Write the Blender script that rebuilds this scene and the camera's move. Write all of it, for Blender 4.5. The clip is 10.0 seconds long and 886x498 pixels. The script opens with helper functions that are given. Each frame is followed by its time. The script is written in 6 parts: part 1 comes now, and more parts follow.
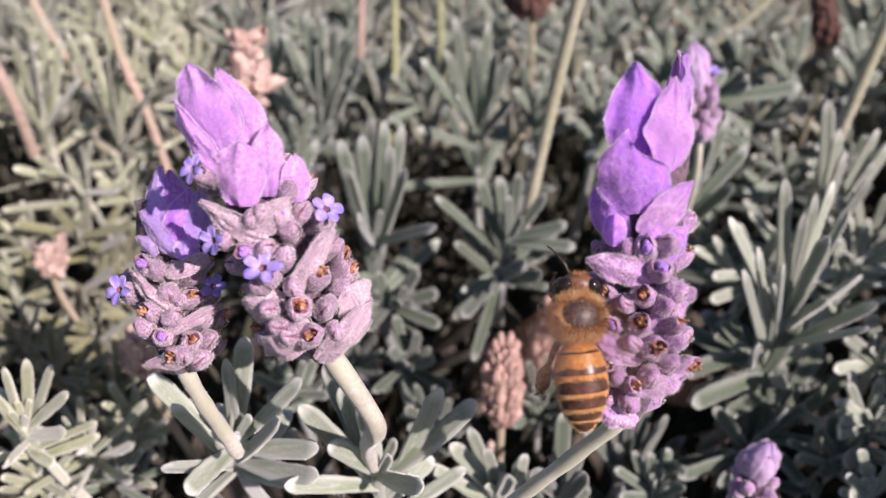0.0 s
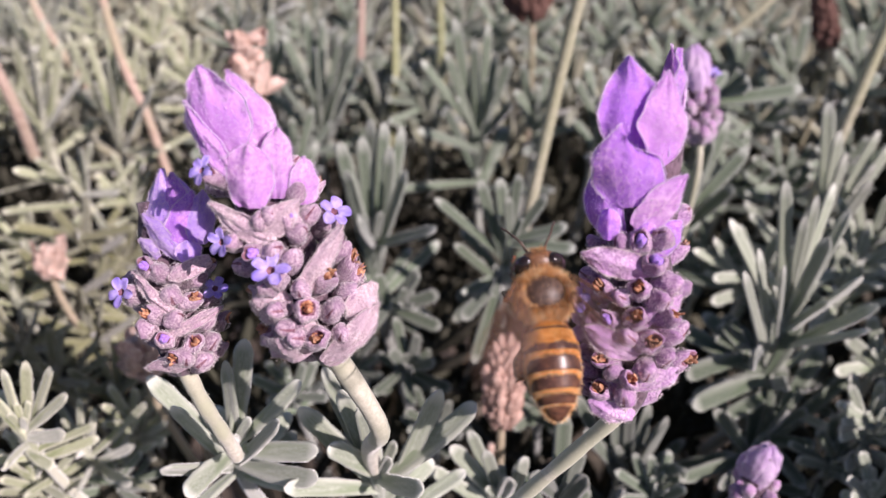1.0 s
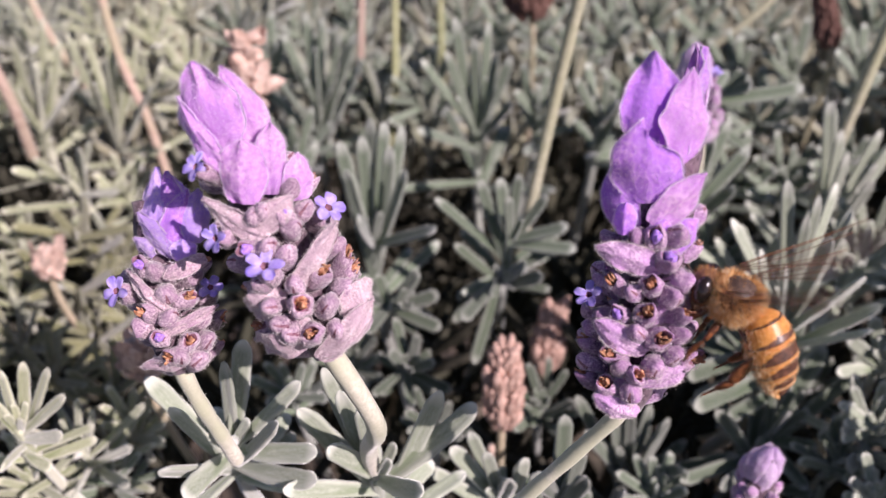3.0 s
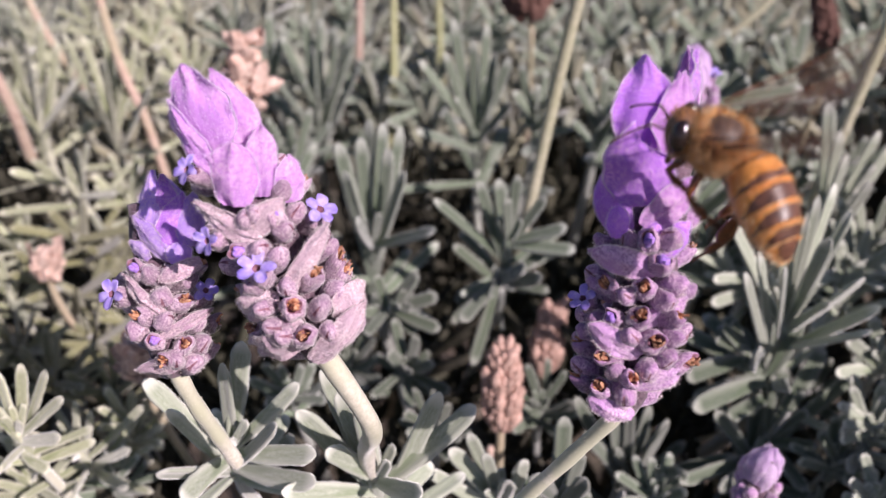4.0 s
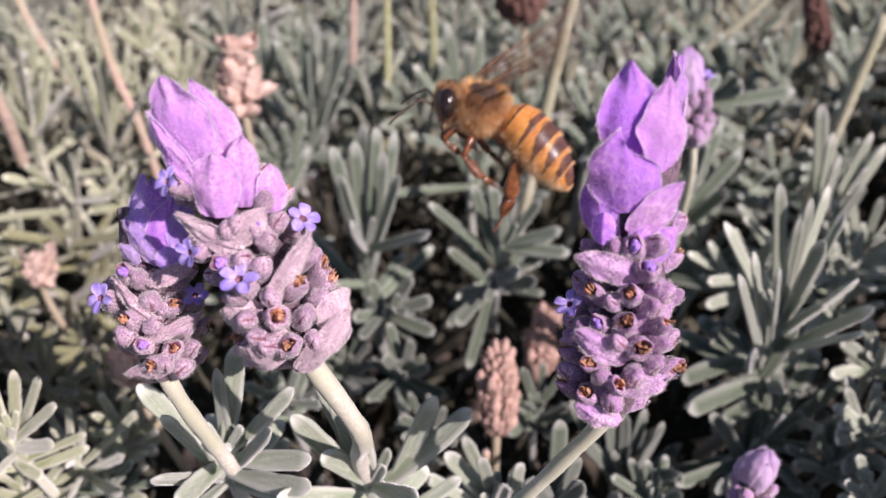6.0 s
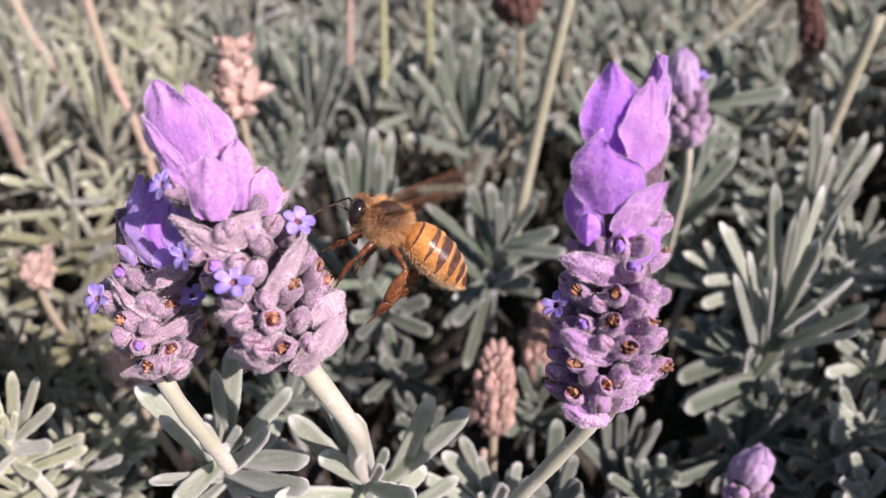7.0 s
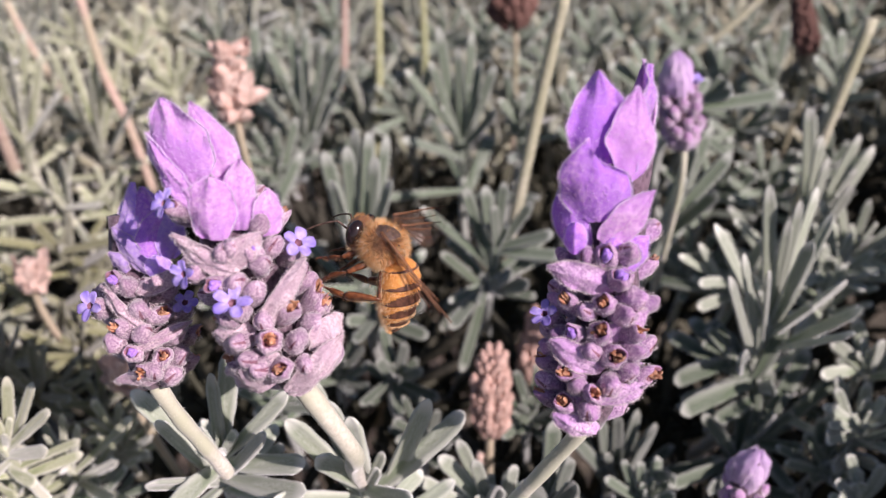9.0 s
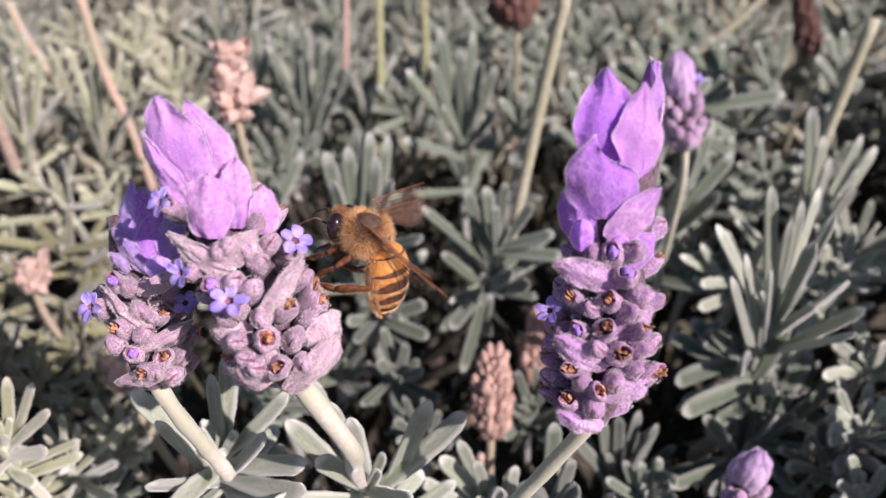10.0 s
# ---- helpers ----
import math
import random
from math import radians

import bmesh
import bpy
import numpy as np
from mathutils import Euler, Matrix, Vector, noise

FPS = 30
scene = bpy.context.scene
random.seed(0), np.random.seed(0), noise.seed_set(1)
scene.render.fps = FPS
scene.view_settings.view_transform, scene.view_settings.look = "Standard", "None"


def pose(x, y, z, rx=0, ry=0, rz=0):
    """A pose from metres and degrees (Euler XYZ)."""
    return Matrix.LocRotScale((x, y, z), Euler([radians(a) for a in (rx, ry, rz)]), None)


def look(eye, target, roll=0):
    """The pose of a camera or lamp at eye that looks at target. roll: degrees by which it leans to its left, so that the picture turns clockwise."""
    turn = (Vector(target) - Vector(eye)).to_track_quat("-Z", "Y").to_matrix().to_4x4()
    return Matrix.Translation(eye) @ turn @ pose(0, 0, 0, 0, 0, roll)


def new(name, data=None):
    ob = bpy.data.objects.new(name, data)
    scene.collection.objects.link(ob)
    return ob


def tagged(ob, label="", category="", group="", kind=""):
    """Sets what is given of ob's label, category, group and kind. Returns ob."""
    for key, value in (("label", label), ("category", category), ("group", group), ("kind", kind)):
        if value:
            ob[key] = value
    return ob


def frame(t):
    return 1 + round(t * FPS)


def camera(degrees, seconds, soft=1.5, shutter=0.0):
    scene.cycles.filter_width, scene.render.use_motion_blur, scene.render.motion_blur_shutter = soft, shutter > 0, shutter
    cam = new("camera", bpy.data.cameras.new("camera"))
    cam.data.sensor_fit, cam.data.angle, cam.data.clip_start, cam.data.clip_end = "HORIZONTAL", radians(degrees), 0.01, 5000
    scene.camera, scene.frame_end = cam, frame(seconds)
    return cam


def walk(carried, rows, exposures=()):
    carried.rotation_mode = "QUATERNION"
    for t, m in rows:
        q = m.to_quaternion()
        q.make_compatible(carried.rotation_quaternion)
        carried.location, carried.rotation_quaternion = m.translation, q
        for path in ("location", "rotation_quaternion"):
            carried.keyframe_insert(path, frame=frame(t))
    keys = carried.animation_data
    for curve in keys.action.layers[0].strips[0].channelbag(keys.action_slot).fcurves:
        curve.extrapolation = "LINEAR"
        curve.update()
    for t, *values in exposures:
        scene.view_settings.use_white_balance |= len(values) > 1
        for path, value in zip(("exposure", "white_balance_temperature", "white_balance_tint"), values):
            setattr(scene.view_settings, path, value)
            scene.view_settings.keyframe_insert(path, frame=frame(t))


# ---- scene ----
cam = camera(60, 10.0, soft=1.25, shutter=0.5)
cam.data.dof.use_dof = True
cam.data.dof.focus_distance = 0.060
cam.data.dof.aperture_fstop = 35
walk(cam, [
    (0, pose(-0.00000, -0.00056, 0.70040, 54.882, 0, -0.026)),
    (0.5, pose(0.00000, -0.00028, 0.70020, 54.995, 0, 0.019)),
    (1, pose(-0.00000, -0.00040, 0.70028, 55.029, 0, -0.012)),
    (1.5, pose(-0.00000, 0.00004, 0.69997, 55.087, 0, 0.024)),
    (2, pose(-0.00000, -0.00003, 0.70002, 55.034, 0, -0.003)),
    (2.5, pose(0.00000, 0.00000, 0.70000, 55.000, 0, 0.000)),
    (4, pose(0.00000, 0.00015, 0.69990, 55.118, 0, -0.117)),
    (4.5, pose(0.00000, 0.00019, 0.69987, 55.106, 0, -0.221)),
    (5, pose(0.00000, 0.00012, 0.69991, 55.247, 0, -0.312)),
    (5.5, pose(0.00000, 0.00023, 0.69984, 55.352, 0, -0.454)),
    (7, pose(-0.00000, -0.00010, 0.70007, 55.412, 0, -0.882)),
    (7.5, pose(-0.00001, -0.00037, 0.70025, 55.471, 0, -1.011)),
    (8, pose(-0.00000, -0.00022, 0.70015, 55.585, 0, -1.128)),
    (8.5, pose(-0.00001, -0.00028, 0.70019, 55.619, 0, -1.218)),
    (9, pose(-0.00000, -0.00016, 0.70011, 55.672, 0, -1.262)),
    (9.5, pose(-0.00000, -0.00016, 0.70011, 55.672, 0, -1.262)),
    (10, pose(0.00000, 0.00002, 0.69999, 55.690, 0, -1.182)),
], exposures=[(0, 0.34, 6250, 26), (10, 0.34, 6250, 26)])

# ---- sky and sun: low warm daylight from the right, a little behind the camera ----
world = bpy.data.worlds.new("sky")
scene.world = world
world.use_nodes = True
wt = world.node_tree
sky = wt.nodes.new("ShaderNodeTexSky")
sky.sky_type = "NISHITA"
sky.sun_disc = False
SUN_ELEVATION, SUN_AZIMUTH = radians(38), radians(132)
sky.sun_elevation, sky.sun_rotation = SUN_ELEVATION, SUN_AZIMUTH
back = wt.nodes["Background"]
back.inputs["Strength"].default_value = 0.058
wt.links.new(sky.outputs[0], back.inputs["Color"])
sun_data = bpy.data.lights.new("sun", "SUN")
sun_data.energy, sun_data.angle, sun_data.color = 4.8, radians(0.6), (1.0, 0.91, 0.82)
sun = new("sun", sun_data)
to_sun = Vector((math.sin(SUN_AZIMUTH) * math.cos(SUN_ELEVATION), math.cos(SUN_AZIMUTH) * math.cos(SUN_ELEVATION), math.sin(SUN_ELEVATION)))
sun.matrix_world = look(to_sun * 5, (0, 0, 0))

MM = 0.001
rng = random.Random(7)


# ---- materials ----
def mat(name, c1, c2, grain=900, rough=0.6, bump=0.25, sheen=0.0, spec=0.35, through_light=0.0, vary=0.12,
        patch=None, patch_scale=120, metal=0.0, alpha=1.0, bump_distance=0.00006, island=False, margin=None):
    m = bpy.data.materials.new(name)
    m.use_nodes = True
    nt = m.node_tree
    n, link = nt.nodes, nt.links.new
    bsdf, outp = n["Principled BSDF"], n["Material Output"]
    tc = n.new("ShaderNodeTexCoord")
    fine = n.new("ShaderNodeTexNoise")
    fine.inputs["Scale"].default_value, fine.inputs["Detail"].default_value = grain, 4
    link(tc.outputs["Object"], fine.inputs["Vector"])
    broad = n.new("ShaderNodeTexNoise")
    broad.inputs["Scale"].default_value, broad.inputs["Detail"].default_value = patch_scale, 3
    link(tc.outputs["Object"], broad.inputs["Vector"])
    ramp = n.new("ShaderNodeValToRGB")
    ramp.color_ramp.elements[0].position, ramp.color_ramp.elements[1].position = 0.36, 0.64
    ramp.color_ramp.elements[0].color, ramp.color_ramp.elements[1].color = (*c1, 1), (*c2, 1)
    link(fine.outputs["Fac"], ramp.inputs["Fac"])
    colour = ramp.outputs["Color"]
    if patch:
        pr = n.new("ShaderNodeValToRGB")
        pr.color_ramp.elements[0].position, pr.color_ramp.elements[1].position = 0.42, 0.66
        link(broad.outputs["Fac"], pr.inputs["Fac"])
        mix = n.new("ShaderNodeMix")
        mix.data_type = "RGBA"
        link(pr.outputs["Color"], mix.inputs[0])
        link(colour, mix.inputs[6])
        mix.inputs[7].default_value = (*patch, 1)
        colour = mix.outputs[2]
    # paler margin and tip: woolly rim, with caught light put into the colour
    if margin:
        sep = n.new("ShaderNodeSeparateXYZ")
        link(tc.outputs["Object"], sep.inputs[0])
        away = n.new("ShaderNodeMath")
        away.operation = "ABSOLUTE"
        link(sep.outputs[0], away.inputs[0])
        edge = n.new("ShaderNodeMapRange")
        edge.inputs["From Min"].default_value, edge.inputs["From Max"].default_value = 0.00010, 0.00042
        edge.inputs["To Max"].default_value = 0.55
        link(away.outputs[0], edge.inputs["Value"])
        end = n.new("ShaderNodeMapRange")
        end.inputs["From Min"].default_value, end.inputs["From Max"].default_value = 0.00088, 0.00097
        link(sep.outputs[1], end.inputs["Value"])
        either = n.new("ShaderNodeMath")
        either.operation = "MAXIMUM"
        link(edge.outputs[0], either.inputs[0])
        link(end.outputs[0], either.inputs[1])
        mm = n.new("ShaderNodeMix")
        mm.data_type = "RGBA"
        link(either.outputs[0], mm.inputs[0])
        link(colour, mm.inputs[6])
        mm.inputs[7].default_value = (*margin, 1)
        colour = mm.outputs[2]
    info = n.new("ShaderNodeObjectInfo")
    val = n.new("ShaderNodeMapRange")
    val.inputs["To Min"].default_value, val.inputs["To Max"].default_value = 1 - vary, 1 + vary
    if island:
        geo = n.new("ShaderNodeNewGeometry")
        link(geo.outputs["Random Per Island"], val.inputs["Value"])
    else:
        link(info.outputs["Random"], val.inputs["Value"])
    hsv = n.new("ShaderNodeHueSaturation")
    link(val.outputs[0], hsv.inputs["Value"])
    link(colour, hsv.inputs["Color"])
    link(hsv.outputs[0], bsdf.inputs["Base Color"])
    bsdf.inputs["Roughness"].default_value = rough
    bsdf.inputs["Specular IOR Level"].default_value = spec
    bsdf.inputs["Metallic"].default_value = metal
    bsdf.inputs["Alpha"].default_value = alpha
    if sheen:
        bsdf.inputs["Sheen Weight"].default_value = sheen
        bsdf.inputs["Sheen Roughness"].default_value = 0.45
    if bump:
        bp = n.new("ShaderNodeBump")
        bp.inputs["Strength"].default_value, bp.inputs["Distance"].default_value = bump, bump_distance
        link(fine.outputs["Fac"], bp.inputs["Height"])
        link(bp.outputs[0], bsdf.inputs["Normal"])
    if through_light:
        tr = n.new("ShaderNodeBsdfTranslucent")
        link(hsv.outputs[0], tr.inputs["Color"])
        ms = n.new("ShaderNodeMixShader")
        ms.inputs[0].default_value = through_light
        link(bsdf.outputs[0], ms.inputs[1])
        link(tr.outputs[0], ms.inputs[2])
        link(ms.outputs[0], outp.inputs["Surface"])
    return m


M = {
    "crest": mat("crest_bract", (0.63, 0.28, 0.86), (0.89, 0.56, 0.97), 3400, 0.8, 0.8, 0.5, 0.15, 0.45, 0.08, (0.64, 0.28, 0.90), 260, bump_distance=0.0001),
    "crest_pink": mat("lilac_crest_bract", (0.72, 0.37, 0.78), (0.95, 0.67, 0.93), 3400, 0.8, 0.9, 0.5, 0.15, 0.40, 0.06, (0.70, 0.36, 0.81), 260, bump_distance=0.0001),
    "crest_pale": mat("pale_lilac_bract", (0.68, 0.48, 0.72), (0.88, 0.74, 0.88), 3400, 0.8, 0.7, 0.5, 0.15, 0.40, 0.06, (0.66, 0.44, 0.76), 260),
    # violet crest raised in colour, standing in for light the short spike lacks
    "crest_lifted": mat("lightened_violet_bract", (0.66, 0.45, 0.92), (0.86, 0.70, 0.98), 3400, 0.8, 0.6, 0.5, 0.15, 0.5, 0.10, (0.62, 0.40, 0.90), 260),
    "bract": mat("woolly_mauve_bract", (0.42, 0.27, 0.36), (0.84, 0.67, 0.71), 5200, 0.9, 1.0, 0.5, 0.1, 0.15, 0.10, (0.54, 0.35, 0.47), 500, bump_distance=0.00012),
    "bract_pink": mat("woolly_pink_bract", (0.54, 0.38, 0.45), (0.90, 0.74, 0.79), 5200, 0.9, 1.0, 0.5, 0.1, 0.18, 0.08, (0.60, 0.43, 0.52), 500, bump_distance=0.00012),
    "bract_violet": mat("woolly_violet_bract", (0.46, 0.25, 0.48), (0.85, 0.62, 0.83), 5200, 0.9, 1.0, 0.5, 0.1, 0.2, 0.10, (0.58, 0.33, 0.62), 500, bump_distance=0.00012),
    "calyx_violet": mat("woolly_violet_calyx", (0.17, 0.085, 0.18), (0.54, 0.36, 0.53), 6000, 0.9, 1.0, 0.5, 0.1, 0.06, 0.22, (0.36, 0.19, 0.40), 600, bump_distance=0.00012),
    "calyx": mat("woolly_calyx", (0.17, 0.10, 0.15), (0.55, 0.42, 0.47), 6000, 0.9, 1.0, 0.5, 0.1, 0.05, 0.22, (0.28, 0.16, 0.27), 600, bump_distance=0.00012),
    "lip_grey": mat("greyish_calyx_lip", (0.30, 0.18, 0.28), (0.68, 0.52, 0.60), 5000, 0.85, 0.9, 0.5, 0.1, 0.12, 0.2, (0.36, 0.22, 0.33), 700, bump_distance=0.0001),
    "calyx_pale": mat("pale_lilac_calyx", (0.40, 0.27, 0.41), (0.76, 0.61, 0.72), 6000, 0.9, 1.0, 0.5, 0.1, 0.1, 0.2, (0.50, 0.34, 0.55), 600, bump_distance=0.00012),
    "lip": mat("violet_calyx_lip", (0.33, 0.18, 0.34), (0.67, 0.48, 0.61), 5000, 0.85, 0.9, 0.5, 0.1, 0.15, 0.2, (0.42, 0.21, 0.44), 700, bump_distance=0.0001),
    "rim": mat("pale_lilac_down", (0.84, 0.68, 0.90), (0.93, 0.82, 0.95), 2500, 0.8, 0.3, 0.5, 0.2, 0.45),
    "bud": mat("violet_bud", (0.30, 0.14, 0.58), (0.48, 0.28, 0.76), 3500, 0.7, 0.5, 0.4, 0.2, 0.1, 0.15),
    # core darkened in colour so that gaps between calyces look shaded
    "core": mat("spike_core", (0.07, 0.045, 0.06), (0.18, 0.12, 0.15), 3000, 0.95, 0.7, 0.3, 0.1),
    "wool": mat("white_wool", (0.76, 0.65, 0.68), (0.90, 0.82, 0.83), 900, 0.8, 0, 0.3, 0.2, 0.35),
    "wool_grey": mat("grey_wool", (0.58, 0.55, 0.48), (0.74, 0.70, 0.62), 900, 0.8, 0, 0.3, 0.2, 0.25),
    "floret": mat("blue_violet_floret", (0.52, 0.39, 0.90), (0.73, 0.61, 0.96), 2200, 0.5, 0.15, 0.1, 0.3, 0.4, 0.10, (0.34, 0.23, 0.80), 500),
    "throat": mat("dark_throat", (0.16, 0.06, 0.10), (0.32, 0.16, 0.20), 2500, 0.8),
    "withered": mat("withered_corolla", (0.58, 0.26, 0.14), (0.88, 0.56, 0.36), 3500, 0.6, 0.5, 0, 0.3, 0.3, 0.3, (0.40, 0.14, 0.08), 900),
    "stem": mat("downy_stem", (0.56, 0.52, 0.43), (0.74, 0.69, 0.60), 2600, 0.85, 0.4, 0.4, 0.15, 0, 0.06, (0.50, 0.50, 0.36), 150),
    "dried": mat("dried_calyx", (0.47, 0.30, 0.245), (0.63, 0.45, 0.375), 2600, 0.85, 0.6, 0.2, 0.15, 0.1, 0.2, (0.36, 0.21, 0.17), 300, bump_distance=0.0001),
    "husk": mat("papery_husk", (0.72, 0.53, 0.45), (0.92, 0.76, 0.67), 2200, 0.8, 0.5, 0.1, 0.2, 0.3, 0.2, (0.60, 0.41, 0.33), 300),
    "dark": mat("dark_dead_calyx", (0.12, 0.062, 0.05), (0.23, 0.13, 0.105), 2200, 0.85, 0.5, 0.1, 0.2, 0.1, 0.2),
}
TONES = {
    "pale": mat("pale_leaf", (0.335, 0.355, 0.225), (0.505, 0.52, 0.37), 26000, 0.8, 0.3, 0.9, 0.15, 0.12, 0.20, (0.265, 0.305, 0.155), 4000, bump_distance=0.00002, margin=(0.70, 0.695, 0.55)),
    "mid": mat("grey_green_leaf", (0.118, 0.155, 0.105), (0.205, 0.245, 0.183), 26000, 0.8, 0.3, 0.9, 0.15, 0.12, 0.20, (0.128, 0.175, 0.107), 4000, bump_distance=0.00002, margin=(0.49, 0.515, 0.455)),
    # darker copy of the grey-green leaf, with shade put into its colour
    "deep": mat("shaded_green_leaf", (0.08, 0.105, 0.072), (0.14, 0.165, 0.12), 26000, 0.8, 0.3, 0.9, 0.15, 0.12, 0.20, (0.088, 0.118, 0.072), 4000, bump_distance=0.00002, margin=(0.32, 0.335, 0.29)),
    "frost": mat("frosted_leaf", (0.29, 0.325, 0.245), (0.435, 0.47, 0.38), 26000, 0.8, 0.3, 0.9, 0.15, 0.12, 0.20, (0.24, 0.29, 0.19), 4000, bump_distance=0.00002, margin=(0.62, 0.635, 0.56)),
    "olive": mat("olive_leaf", (0.155, 0.165, 0.08), (0.26, 0.26, 0.15), 26000, 0.8, 0.3, 0.9, 0.15, 0.12, 0.20, (0.22, 0.215, 0.10), 4000, bump_distance=0.00002, margin=(0.38, 0.375, 0.25)),
}
FOLIAGE = mat("bush_foliage", (0.20, 0.225, 0.165), (0.33, 0.345, 0.275), 500, 0.8, 0.2, 0.4, 0.15, 0.10, 0.35, (0.34, 0.32, 0.22), 22, island=True)
# inner leaves, near black to stand for shade in the gaps
INTERIOR = mat("shade_dark_inner_leaves", (0.035, 0.033, 0.026), (0.075, 0.07, 0.055), 500, 0.9, 0.2, 0, 0.1, 0, 0.4, (0.05, 0.05, 0.035), 22, island=True)
WOODY = mat("woody_branch", (0.10, 0.08, 0.06), (0.22, 0.18, 0.14), 700, 0.9, 0.6)
SOIL = mat("soil", (0.05, 0.04, 0.03), (0.12, 0.09, 0.07), 60, 0.95, 0.8, patch=(0.09, 0.10, 0.05), patch_scale=0.7, bump_distance=0.01)
STEMS = {
    "straw": mat("straw_stem", (0.40, 0.39, 0.27), (0.55, 0.52, 0.39), 900, 0.7, 0.3, 0.2, patch=(0.36, 0.36, 0.22), patch_scale=60),
    "green": mat("green_stem", (0.30, 0.32, 0.16), (0.42, 0.42, 0.24), 900, 0.7, 0.3, 0.2, patch=(0.40, 0.36, 0.22), patch_scale=60),
    "pink": mat("pinkish_stem", (0.46, 0.32, 0.26), (0.58, 0.44, 0.36), 900, 0.7, 0.3, 0.2, patch=(0.44, 0.40, 0.26), patch_scale=60),
}
BEE = {
    "fur": mat("amber_fur", (0.76, 0.40, 0.13), (0.95, 0.62, 0.27), 1500, 0.7, 0, 0.4, 0.3, 0.4),
    "cream": mat("cream_fur", (0.88, 0.64, 0.36), (0.97, 0.82, 0.58), 1500, 0.7, 0, 0.3, 0.3, 0.4),
    "brown_fur": mat("brown_fur", (0.34, 0.16, 0.06), (0.58, 0.30, 0.12), 1500, 0.7, 0, 0.3, 0.3, 0.3),
    "thorax": mat("dark_thorax", (0.05, 0.03, 0.022), (0.115, 0.07, 0.05), 2500, 0.5, 0.4, 0, 0.45),
    "skin": mat("brown_cuticle", (0.09, 0.042, 0.02), (0.20, 0.095, 0.045), 2500, 0.4, 0.3, 0, 0.5),
    "amber": mat("amber_cuticle", (0.60, 0.225, 0.045), (0.85, 0.385, 0.11), 2600, 0.35, 0.3, 0, 0.5, 0.2, 0.08, (0.80, 0.37, 0.09), 500),
    "dark": mat("dark_band", (0.06, 0.026, 0.018), (0.15, 0.068, 0.042), 2600, 0.33, 0.3, 0, 0.55),
    "eye": mat("glossy_eye", (0.012, 0.008, 0.008), (0.025, 0.014, 0.012), 9000, 0.12, 0.1, 0, 0.6),
    "leg": mat("leg_cuticle", (0.075, 0.026, 0.012), (0.25, 0.09, 0.034), 2500, 0.28, 0.3, 0, 0.5),
    "wing": mat("wing_membrane", (0.22, 0.14, 0.11), (0.36, 0.24, 0.19), 1500, 0.25, 0.1, 0, 0.45, 0, 0.05, alpha=0.09),
    "vein": mat("wing_vein", (0.16, 0.07, 0.03), (0.26, 0.12, 0.06), 1500, 0.4, 0, alpha=0.45),
}


